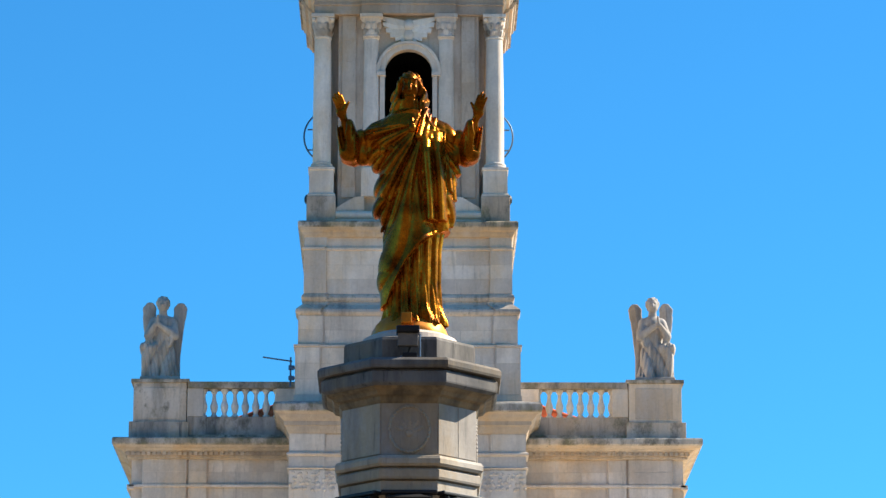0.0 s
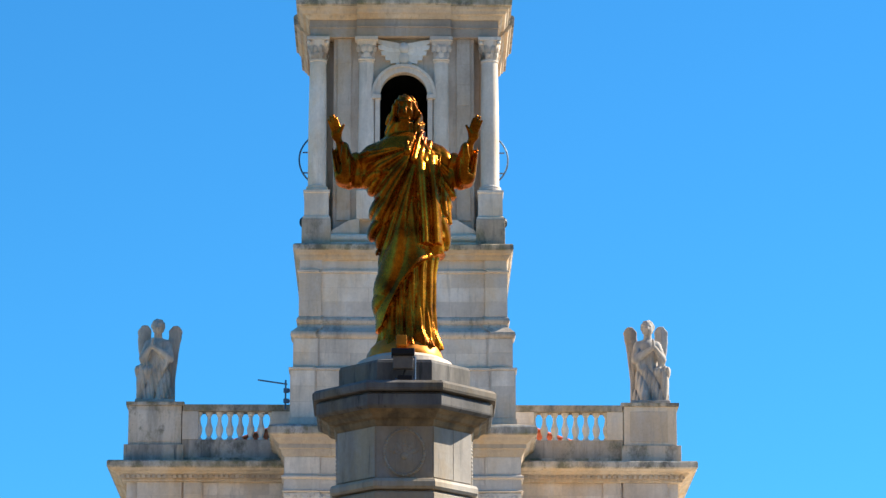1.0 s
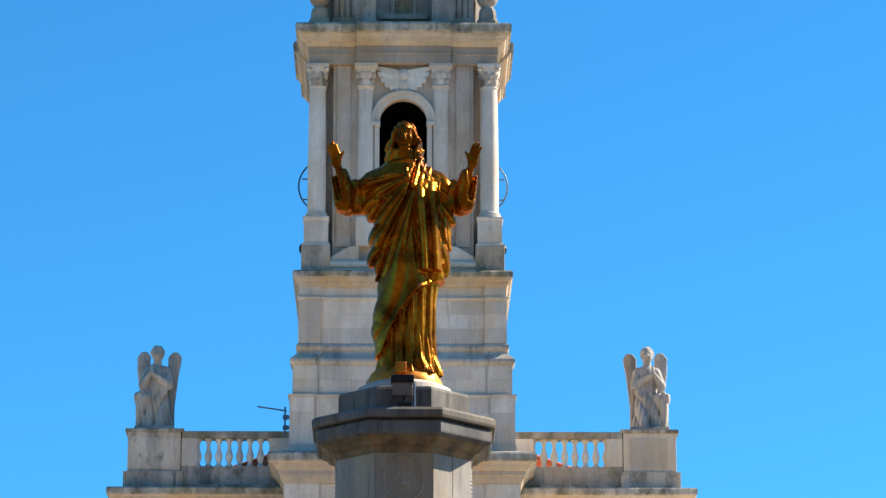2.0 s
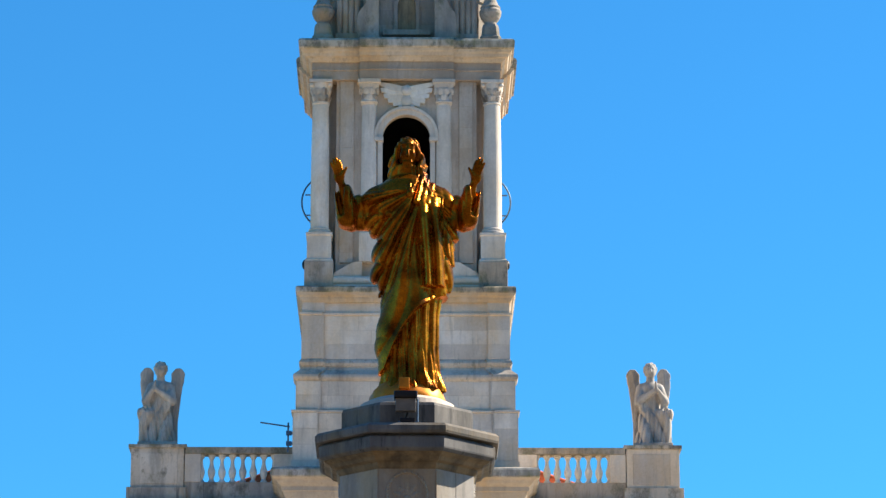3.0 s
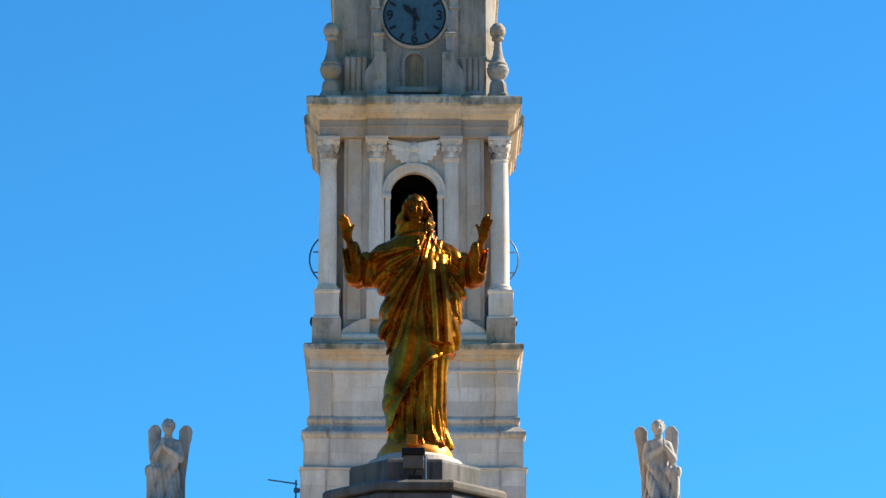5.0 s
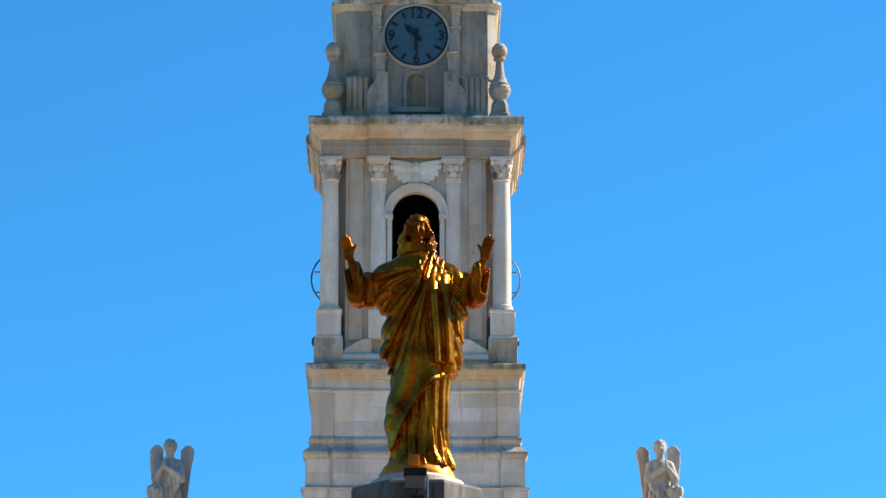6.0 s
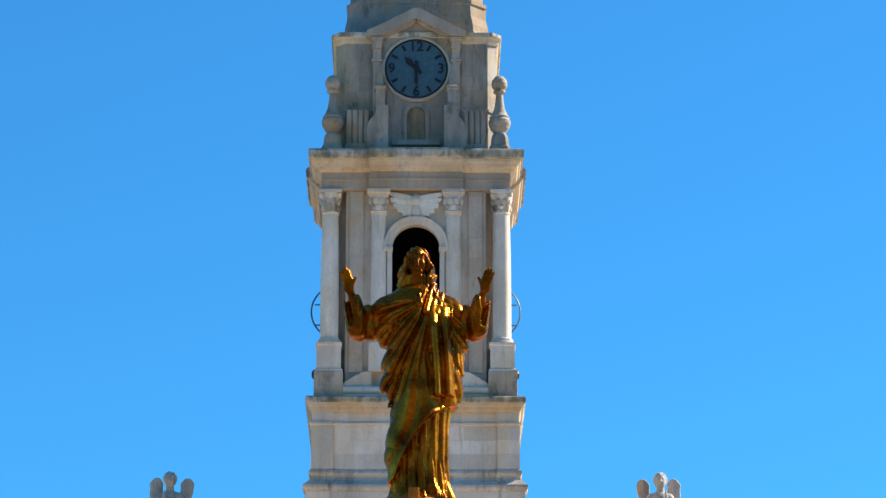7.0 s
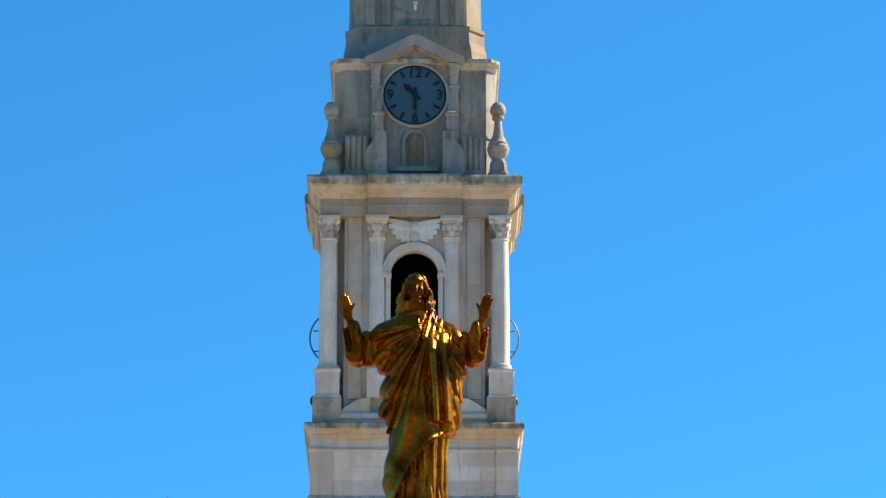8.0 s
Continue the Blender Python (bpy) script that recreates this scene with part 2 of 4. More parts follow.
def sculpt(field, low, high, step):
    """Surface nets: one vertex in each cell that the surface crosses."""
    axes = [np.arange(a, b, step, dtype=np.float32) for a, b in zip(low, high)]
    F = np.stack([field(np.stack(np.meshgrid(axes[0], axes[1], np.array([z], dtype=np.float32), indexing="ij"), -1))[:, :, 0] for z in axes[2]], -1)
    nx, ny, nz = (k - 1 for k in F.shape)
    S = F < 0
    count = np.zeros((nx, ny, nz), np.int8)
    for i in (0, 1):
        for j in (0, 1):
            for k in (0, 1):
                count += S[i:i + nx, j:j + ny, k:k + nz]
    cells = np.argwhere((count > 0) & (count < 8))
    index = -np.ones((nx, ny, nz), np.int64)
    index[tuple(cells.T)] = np.arange(len(cells))
    total, hits = np.zeros((len(cells), 3)), np.zeros(len(cells))
    corners = [(i, j, k) for i in (0, 1) for j in (0, 1) for k in (0, 1)]
    for a in corners:
        for d in range(3):
            if a[d]:
                continue
            b = tuple(1 if q == d else a[q] for q in range(3))
            fa, fb = (F[tuple((cells + np.array(c)).T)] for c in (a, b))
            cross = (fa < 0) != (fb < 0)
            t = np.where(cross, fa / np.where(cross, fa - fb, 1), 0)
            p = np.array(a) + t[:, None] * (np.array(b) - np.array(a))
            total += p * cross[:, None]
            hits += cross
    verts = (cells + total / hits[:, None]) * step + np.array(low)
    faces = []
    for d in range(3):
        e, g = (d + 1) % 3, (d + 2) % 3
        lo = [slice(1, -1)] * 3
        lo[d] = slice(0, -1)
        hi = [slice(1, -1)] * 3
        hi[d] = slice(1, None)
        A, B = S[tuple(lo)], S[tuple(hi)]
        off = np.array([1, 1, 1])
        off[d] = 0
        for flip, mask in ((False, A & ~B), (True, ~A & B)):
            c = np.argwhere(mask) + off
            if not len(c):
                continue
            ue, ug = np.eye(3, dtype=int)[e], np.eye(3, dtype=int)[g]
            q = np.stack([index[tuple((c - s).T)] for s in (ue + ug, ug, 0 * ue, ue)], -1)
            faces.append(q[:, ::-1] if flip else q)
    return verts, np.concatenate(faces)


def statue_mesh(name, verts, faces, mat):
    me = bpy.data.meshes.new(name)
    me.from_pydata(verts.tolist(), [], faces.tolist())
    me.materials.append(mat)
    me.polygons.foreach_set("use_smooth", [True] * len(me.polygons))
    return new(name, me)


# ---- ground: unseen, its tones picked to set the warm bounce ----
g = bmesh.new()
bmesh.ops.create_grid(g, x_segments=8, y_segments=8, size=2500)
tagged(part("ground", g, GRASS), "dark open ground round the plaza", "ground", kind="structure")
# pale strip lifts the bounce on the church, dark strip cuts it near the column
tagged(part("pavement", box(-90, 90, 72, 170, -0.5, 0.02, 0), PAVING), "unseen pale paving added to bounce warm light up the church", "pavement", kind="structure")
tagged(part("road", box(-90, 90, -40, 71.9, -0.5, 0.015, 0), DARK_GROUND), "unseen dark ground added to keep bounce off the column", "pavement", kind="structure")

# unseen wall added behind the camera for brown reflections and warm fill
tagged(part("wall_south", box(-140, 140, -48, -40, 0, 50, 0), BROWN), "unseen brown wall added to warm the statue's reflections", "wall", kind="structure")

# ---- bell tower, axis at x = 0, y = 129 ----
TX, TY = 0.0, 129.0
tower = thing("bell_tower", TX, TY, 0, "pale limestone bell tower with belfry, clock stage and lichened cornices", "tower")

part("base_block", loft(cornered(1.35, 0.1), [(4.36, 0), (4.36, 25.30)]), LIME, tower)
part("carved_frieze", loft(cornered(1.35, 0.1), [(4.36, 25.30), (4.36, 25.36)]), LIME_CARVED, tower)
part("base_attic", loft(cornered(1.35, 0.06), [(4.42, 25.36), (4.48, 25.39), (4.42, 25.45), (4.40, 25.85), (4.50, 25.90), (4.50, 25.96), (4.40, 26.02), (4.40, 26.75)]), LIME, tower)
part("base_cornice", loft(square, [(4.50, 26.72), (4.56, 26.85), (4.60, 26.98), (4.66, 27.0), (4.66, 27.16), (4.80, 27.28), (4.86, 27.38), (5.0, 27.46)]), LIME_OCHRE, tower, "ochre moulded cornice")
part("base_cornice_top", loft(square, [(5.02, 27.46), (5.06, 27.5), (5.06, 27.74), (5.0, 27.82), (4.3, 28.0)]), LIME_LICHEN, tower, "lichen-stained cornice slab")
part("lower_stage", loft(cornered(0.95, 0.09), [(4.23, 27.8), (4.23, 28.2), (4.19, 28.2), (4.19, 30.10), (4.25, 30.12), (4.25, 30.19), (4.09, 30.22), (4.09, 31.36)]), LIME, tower)
part("string_moulding", loft(cornered(0.95, 0.09), [(4.10, 31.36), (4.17, 31.42), (4.20, 31.5), (4.18, 31.6), (3.93, 31.84), (3.89, 31.95), (3.95, 32.0), (3.99, 32.1), (3.95, 32.2), (3.89, 32.27)]), LIME_SPOT, tower)
part("middle_stage", loft(cornered(0.85, 0.09), [(3.90, 32.27), (3.90, 33.98), (3.97, 34.0), (3.97, 34.08), (3.89, 34.1), (3.88, 34.5)]), LIME, tower)
part("middle_cornice", loft(square, [(4.0, 34.5), (4.06, 34.6), (4.08, 34.68), (4.16, 34.74), (4.2, 34.84)]), LIME_OCHRE, tower)
part("middle_cornice_top", loft(square, [(4.21, 34.84), (4.23, 34.88), (4.23, 35.04), (4.18, 35.1), (3.9, 35.16)]), LIME_LICHEN, tower, "lichen-stained cornice slab")

# belfry: cross-shaped chamber with arched front, free columns in the corner recesses
ARM, ARMW, REC = 3.45, 2.74, 2.95


def belfry_front():
    hw, sill, spring, top = 0.93, 37.9, 41.28, 43.6
    y0, y1 = -ARM, -ARM + 0.25
    bm = bmesh.new()
    add_box(bm, -ARMW, -hw, y0, y1, 35.16, top)
    add_box(bm, hw, ARMW, y0, y1, 35.16, top)
    add_box(bm, -hw, hw, y0, y1, 35.16, sill)
    n = 24
    front, back = [], []
    for y, row in ((y0, front), (y1, back)):
        for i in range(n + 1):
            a = math.pi * (1 - i / n)
            x, z = hw * math.cos(a), spring + hw * math.sin(a)
            row.append((bm.verts.new((x, y, z)), bm.verts.new((x, y, top))))
    for i in range(n):
        bm.faces.new((front[i][0], front[i + 1][0], front[i + 1][1], front[i][1]))
        bm.faces.new((back[i][0], back[i][1], back[i + 1][1], back[i + 1][0]))
        bm.faces.new((front[i][0], back[i][0], back[i + 1][0], front[i + 1][0]))
    return bm


wall = part("belfry_front_wall", belfry_front(), LIME_BUFF, tower)
for k, rot in enumerate((90, 180, 270)):
    part("belfry_wall", box(-ARMW, ARMW, -ARM, -ARM + 0.75, 35.16, 43.6, 0), LIME_BUFF, tower, at=pose(0, 0, 0, 0, 0, rot))
# added black sheets behind the arch, painted as dark as the shade there
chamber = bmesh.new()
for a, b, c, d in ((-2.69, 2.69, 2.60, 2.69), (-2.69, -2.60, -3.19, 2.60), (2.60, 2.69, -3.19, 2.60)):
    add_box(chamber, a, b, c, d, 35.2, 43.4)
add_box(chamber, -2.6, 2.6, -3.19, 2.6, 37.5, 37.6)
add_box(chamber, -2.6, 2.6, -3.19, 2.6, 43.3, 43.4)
part("chamber_shade", chamber, VOID, tower, "black lining that holds the bell chamber's darkness in its colour")
recess = box(ARMW - 0.04, REC, -REC, -ARMW + 0.04, 35.16, 43.6, 0)
first = part("recess_pier", recess, LIME_BUFF, tower)
for rot in (90, 180, 270):
    ob = new("recess_pier", first.data)
    ob.parent, ob.matrix_basis = tower, pose(0, 0, 0, 0, 0, rot)


def belfry_column():
    """Corner column: two-step pedestal, base rings, shaft and leafy capital."""
    col = new("corner_column")
    part("pedestal_foot", box(-0.56, 0.56, -0.56, 0.56, 35.16, 36.17, 0.03), LIME_SPOT, col)
    part("pedestal", loft(square, [(0.53, 36.17), (0.53, 36.24), (0.47, 36.3), (0.47, 37.2), (0.51, 37.24), (0.51, 37.33)]), LIME, col)
    part("column_base", loft(circle(28), [(0.47, 37.33), (0.49, 37.37), (0.48, 37.43), (0.41, 37.46), (0.43, 37.51), (0.42, 37.55), (0.38, 37.58)]), LIME, col, smooth=False)
    part("shaft", loft(circle(32), [(0.355, 37.58), (0.358, 39.2), (0.345, 41.0), (0.32, 42.62), (0.35, 42.64), (0.35, 42.7)]), LIME, col, smooth=False)
    cap = bmesh.new()
    loft(circle(24), [(0.33, 42.7), (0.345, 42.85), (0.36, 43.0), (0.385, 43.2), (0.43, 43.36), (0.44, 43.46)], cap)
    leaf = bmesh.new()
    prev = None
    for x, zz, w in ((0, 0, 0.09), (0.04, 0.10, 0.12), (0.065, 0.19, 0.11), (0.06, 0.26, 0.07), (0.0, 0.29, 0.03)):
        cur = [leaf.verts.new((x, -w, zz)), leaf.verts.new((x + 0.03, 0, zz)), leaf.verts.new((x, w, zz))]
        if prev:
            leaf.faces.new((prev[0], prev[1], cur[1], cur[0]))
            leaf.faces.new((prev[1], prev[2], cur[2], cur[1]))
        prev = cur
    bmesh.ops.solidify(leaf, geom=leaf.faces[:], thickness=0.025)
    data = None
    for tier, (z, r) in enumerate(((42.72, 0.325), (42.98, 0.355))):
        for i in range(8):
            a = 2 * math.pi * (i + tier / 2) / 8
            m = pose(r * math.cos(a), r * math.sin(a), z, 0, 0, math.degrees(a))
            if data is None:
                data = part("leaf", leaf, LIME, col, at=m).data
            else:
                o = new("leaf", data)
                o.parent, o.matrix_basis = col, m
    for i in range(4):
        a = math.pi / 4 + i * math.pi / 2
        bmesh.ops.create_icosphere(cap, subdivisions=1, radius=0.10, matrix=Matrix.Translation((0.50 * math.cos(a), 0.50 * math.sin(a), 43.37)))
    part("capital", cap, LIME, col, "carved leaf capital")
    part("abacus", box(-0.45, 0.45, -0.45, 0.45, 43.46, 43.6, 0.02), LIME, col)
    return col


column = belfry_column()
column.parent = tower
column.matrix_basis = pose(-3.36, -3.36, 0)
for sx, sy in ((1, -1), (1, 1), (-1, 1)):
    copy_thing(column, pose(3.36 * sx, 3.36 * sy, 0))


def pilaster():
    """Half-round engaged column on a square block."""
    bm = bmesh.new()
    half = [(math.cos(math.pi * (1 + k / 14)), math.sin(math.pi * (1 + k / 14))) for k in range(15)]
    loft(lambda h: [(h * a, 0.8 * h * b) for a, b in half] + [(h, 0.05), (-h, 0.05)], [(0.34, 37.35), (0.35, 37.42), (0.31, 37.5), (0.31, 39.6), (0.285, 42.6), (0.32, 42.63), (0.31, 42.68)], bm)
    add_box(bm, -0.37, 0.37, -0.3, 0.05, 36.2, 37.36, 0.02)
    return bm


def pilaster_capital():
    bm = loft(lambda h: [(-h, -h + 0.08), (-h * 0.7, -h + 0.02), (h * 0.7, -h + 0.02), (h, -h + 0.08), (h, 0.05), (-h, 0.05)], [(0.30, 42.66), (0.33, 42.70), (0.30, 42.75), (0.31, 42.95), (0.34, 43.2), (0.40, 43.42), (0.45, 43.45), (0.45, 43.59)])
    return bm


pil = part("pilaster", pilaster(), LIME, tower, at=pose(-1.46, -ARM, 0))
cap0 = part("pilaster_capital", pilaster_capital(), LIME, tower, at=pose(-1.46, -ARM, 0))
for data, nm in ((pil.data, "pilaster"), (cap0.data, "pilaster_capital")):
    ob = new(nm, data)
    ob.parent, ob.matrix_basis = tower, pose(1.46, -ARM, 0)
leaf_data = next(o.data for o in column.children if o.name.startswith("leaf"))
for s in (-1, 1):
    for x, y, z in ((-0.22, -0.24, 42.74), (0.0, -0.27, 42.74), (0.22, -0.24, 42.74), (-0.3, -0.26, 42.98), (-0.1, -0.31, 42.98), (0.1, -0.31, 42.98), (0.3, -0.26, 42.98)):
        o = new("leaf", leaf_data)
        o.parent, o.matrix_basis = tower, pose(s * 1.46 + x, -ARM + y, z, 0, 0, -90) @ Matrix.Diagonal((0.8, 0.85, 1, 1))
    part("wall_strip", box(min(s * 2.05, s * 2.6), max(s * 2.05, s * 2.6), -ARM - 0.07, -ARM + 0.05, 36.2, 43.59, 0.02), LIME_BUFF, tower)

ring = add_arch_band(bmesh.new(), 0.93, 1.22, -ARM - 0.12, -ARM + 0.1, 41.28)
add_arch_band(ring, 1.14, 1.26, -ARM - 0.18, -ARM + 0.05, 41.28)
part("arch_moulding", ring, LIME, tower)
for s in (-1, 1):
    jamb = bmesh.new()
    add_box(jamb, min(s * 0.93, s * 1.12), max(s * 0.93, s * 1.12), -ARM - 0.09, -ARM + 0.1, 37.9, 41.12, 0.01)
    add_box(jamb, min(s * 0.9, s * 1.25), max(s * 0.9, s * 1.25), -ARM - 0.20, -ARM + 0.1, 41.12, 41.272, 0.0)
    part("arch_jamb", jamb, LIME, tower)


boss = bmesh.new()
bmesh.ops.create_uvsphere(boss, u_segments=18, v_segments=12, radius=0.23, matrix=Matrix.Translation((0, -ARM - 0.08, 43.2)) @ Matrix.Diagonal((1.0, 0.8, 1.05, 1)))
bmesh.ops.create_uvsphere(boss, u_segments=14, v_segments=10, radius=0.2, matrix=Matrix.Translation((0, -ARM - 0.04, 42.82)) @ Matrix.Diagonal((1.2, 0.7, 1.5, 1)))
relief = part("winged_relief", boss, LIME_WHITE, tower, "white winged relief over the arch", smooth=True)
TIPS = ((1.06, 43.54), (1.02, 43.30), (0.90, 43.06), (0.74, 42.86), (0.54, 42.72), (0.32, 42.62))
for s in (-1, 1):
    for i, (tx, tz) in enumerate(TIPS):
        rx, rz = 0.14, 43.30 - 0.10 * i
        pts = [(rx, rz + 0.06), ((rx + tx) / 2, (rz + tz) / 2 + 0.04), (tx, tz), (tx - 0.03, tz - 0.16), ((rx + tx) / 2, (rz + tz) / 2 - 0.22), (rx, rz - 0.16)]
        part("feather", extrude_outline([(s * x, z) for x, z in pts], -ARM - 0.17 + 0.018 * i, -ARM + 0.02), LIME_WHITE, relief)

# sloping skirts and roll at the foot of the belfry front
for s in (-1, 1):
    skirt = extrude_outline([(s * 1.7, 36.2), (s * 2.1, 36.15), (s * 2.75, 35.75), (s * 2.82, 35.66), (s * 2.82, 35.16), (s * 1.7, 35.16)], -ARM - 0.3, -ARM + 0.02)
    part("base_skirt", skirt, LIME, tower)
roll = bmesh.new()
add_rod(roll, (-2.8, -ARM - 0.3, 35.42), (2.8, -ARM - 0.3, 35.42), 0.17, 16)
add_box(roll, -2.8, 2.8, -ARM - 0.36, -ARM, 35.16, 35.3)
part("base_roll", roll, LIME_WHITE, tower)

part("architrave", loft(centred(1.84, 0.16), [(3.68, 43.6), (3.68, 43.96), (3.73, 43.97), (3.73, 44.03), (3.70, 44.04), (3.70, 44.3)]), LIME_BUFF, tower)
part("belfry_cornice", loft(centred(1.84, 0.16), [(3.76, 44.3), (3.82, 44.36), (3.86, 44.44), (3.98, 44.47), (4.02, 44.58), (4.10, 44.64), (4.13, 44.74)]), LIME_OCHRE, tower, "ochre moulded cornice")
part("belfry_cornice_top", loft(centred(1.84, 0.16), [(4.17, 44.74), (4.22, 44.78), (4.24, 45.04), (4.19, 45.13), (4.1, 45.17), (3.1, 45.33)]), LIME_LICHEN, tower, "lichen-stained cornice slab")

# clock stage
CH = 3.2
part("clock_stage_wall", loft(chamfered(0.36), [(CH, 45.2), (CH, 47.0), (CH + 0.04, 47.02), (CH + 0.04, 47.12), (CH, 47.15), (CH, 49.9)]), LIME_UPPER, tower)
part("clock_stage_cornice", loft(chamfered(0.36), [(CH + 0.02, 49.9), (CH + 0.08, 49.98), (CH + 0.1, 50.1), (CH + 0.16, 50.14)]), LIME_OCHRE, tower)
part("clock_stage_cornice_top", loft(chamfered(0.36), [(CH + 0.18, 50.14), (CH + 0.2, 50.2), (CH + 0.2, 50.32), (CH - 0.2, 50.45)]), LIME_LICHEN, tower)
CZ, CF = 48.78, -CH - 0.12
panel = extrude_outline([(-1.42, 45.3), (1.42, 45.3), (1.42, 50.1), (1.8, 50.15), (0, 51.1), (-1.8, 50.15), (-1.42, 50.1)], CF, -CH + 0.3)
part("clock_panel", panel, LIME_UPPER, tower)
gable = bmesh.new()
for s in (-1, 1):
    pts = [(s * 1.98, 50.3), (s * 1.98, 50.08), (s * 1.3, 50.12), (s * 0.0, 50.86), (0, 51.26), (s * 0.16, 51.24), (s * 0.9, 50.84), (s * 1.5, 50.52)]
    extrude_outline(pts, CF - 0.36, -CH + 0.3, gable)
    pts = [(s * 1.72, 50.06), (s * 1.22, 50.06), (s * 0.1, 50.66), (0.0, 50.84)]
    extrude_outline(pts, CF - 0.2, -CH + 0.3, gable)
part("pediment", gable, LIME_BUFF, tower, "pointed gable moulding over the clock")
for s in (-1, 1):
    br = bmesh.new()
    lo, hi = sorted((s * 1.38, s * 1.76))
    add_box(br, lo, hi, CF - 0.22, CF + 0.1, 49.62, 50.06, 0.03)
    add_box(br, lo - 0.05, hi + 0.05, CF - 0.27, CF + 0.1, 49.92, 50.08, 0.03)
    add_box(br, lo + 0.03, hi - 0.03, CF - 0.14, CF + 0.1, 49.16, 49.62, 0.03)
    add_box(br, lo - 0.02, hi + 0.02, CF - 0.19, CF + 0.1, 49.06, 49.16, 0.02)
    add_box(br, lo + 0.04, hi - 0.04, CF - 0.12, CF + 0.1, 45.5, 49.06, 0.02)
    part("gable_bracket", br, LIME_BUFF, tower)
surround = bmesh.new()
add_tube_ring(surround, 1.31, 0.09, Matrix.Translation((0, CF, CZ)) @ Euler((math.pi / 2, 0, 0)).to_matrix().to_4x4(), 56, 10)
part("clock_surround", surround, LIME_BUFF, tower, smooth=True)
niche = extrude_outline([(-0.36, 45.75)] + [(-0.36 * math.cos(math.pi * i / 12), 46.85 + 0.3 * math.sin(math.pi * i / 12)) for i in range(13)] + [(0.36, 45.75)], CF - 0.02, CF + 0.02)
part("niche_panel", niche, GREY_OCHRE, tower, "yellowed niche panel")
nf = add_arch_band(bmesh.new(), 0.36, 0.5, CF - 0.1, CF + 0.05, 46.82, 16)
add_box(nf, -0.5, -0.36, CF - 0.1, CF + 0.05, 45.6, 46.82, 0)
add_box(nf, 0.36, 0.5, CF - 0.1, CF + 0.05, 45.6, 46.82, 0)
add_box(nf, -0.95, 0.95, CF - 0.3, CF + 0.05, 45.5, 45.72, 0.03)
part("niche_frame", nf, LIME_UPPER, tower)


def obelisk_buttress():
    """Scrolled buttress with a slim obelisk beside the clock."""
    bm = bmesh.new()
    prof = [(0.0, 45.25), (0.84, 45.25), (0.84, 46.05), (0.8, 46.3), (0.68, 46.5), (0.56, 46.6), (0.50, 46.75), (0.48, 47.05), (0.0, 47.05)]
    m = [(x - 0.42, z) for x, z in prof]
    extrude_outline(m, -0.5, 0.3, bm)
    add_box(bm, -0.3, 0.1, -0.48, -0.02, 47.0, 47.14, 0.02)
    loft(lambda h: [(x - 0.1, y - 0.25) for x, y in square(h)], [(0.18, 47.14), (0.18, 47.75), (0.24, 47.8), (0.24, 47.88), (0.13, 47.95), (0.09, 48.75), (0.02, 48.95)], bm)
    return bm


but = part("buttress", obelisk_buttress(), LIME_UPPER, tower, at=pose(1.52, CF - 0.1, 0))
ob = new("buttress", but.data)
ob.parent, ob.matrix_basis = tower, pose(-1.52, CF - 0.1, 0) @ Matrix.Diagonal((-1, 1, 1, 1))


def fluted_block():
    """Low parapet block of upright rounded ribs."""
    bm = bmesh.new()
    add_box(bm, -0.46, 0.46, -0.2, 0.3, 45.25, 46.8, 0.02)
    for i in range(4):
        x = -0.345 + 0.23 * i
        add_rod(bm, (x, -0.2, 45.45), (x, -0.2, 46.86), 0.115, 12)
        bmesh.ops.create_icosphere(bm, subdivisions=2, radius=0.115, matrix=Matrix.Translation((x, -0.2, 46.86)))
    add_box(bm, -0.5, 0.5, -0.36, 0.3, 45.22, 45.5, 0.02)
    return bm


fb = part("parapet_block", fluted_block(), LIME_UPPER, tower, at=pose(-2.3, CF - 0.1, 0))
ob = new("parapet_block", fb.data)
ob.parent, ob.matrix_basis = tower, pose(2.3, CF - 0.1, 0)

# drum above the clock
part("drum_foot", loft(chamfered(0.62), [(3.0, 50.4), (2.90, 50.6), (2.88, 50.9), (2.80, 51.3), (2.78, 51.75), (2.82, 51.8), (2.82, 51.95), (2.68, 52.0)]), LIME_UPPER, tower)
part("drum", loft(chamfered(0.6), [(2.68, 52.0), (2.64, 55.5)]), LIME_UPPER, tower)
part("drum_cap", loft(chamfered(0.6), [(2.75, 55.5), (2.75, 55.8), (1.2, 57.0)]), LIME_UPPER, tower)
for x0, x1 in ((-2.0, -1.62), (-1.35, -1.0), (1.0, 1.35), (1.62, 2.0)):
    part("drum_pilaster", box(x0, x1, -2.78, -2.5, 52.0, 55.4, 0.02), LIME_UPPER, tower)
part("drum_panel", box(-0.85, 0.85, -2.73, -2.5, 52.3, 55.2, 0.02), LIME_UPPER, tower)
hook = bmesh.new()
add_box(hook, -0.09, 0.09, -3.0, -2.70, 52.88, 52.95, 0.02)
add_box(hook, -0.06, 0.06, -3.0, -2.88, 52.6, 52.85, 0.02)
part("lamp_bracket", hook, LIME_WHITE, tower)

# clock, a thing of its own on the panel
clock = thing("tower_clock", TX, TY + CF, CZ, "round blue-grey tower clock with black numerals at half past ten", "clock")
face = Euler((math.pi / 2, 0, 0)).to_matrix().to_4x4()
d = bmesh.new()
bmesh.ops.create_cone(d, cap_ends=True, segments=64, radius1=1.24, radius2=1.24, depth=0.08, matrix=Matrix.Translation((0, -0.02, 0)) @ face)
dial = part("dial", d, DIAL, clock)
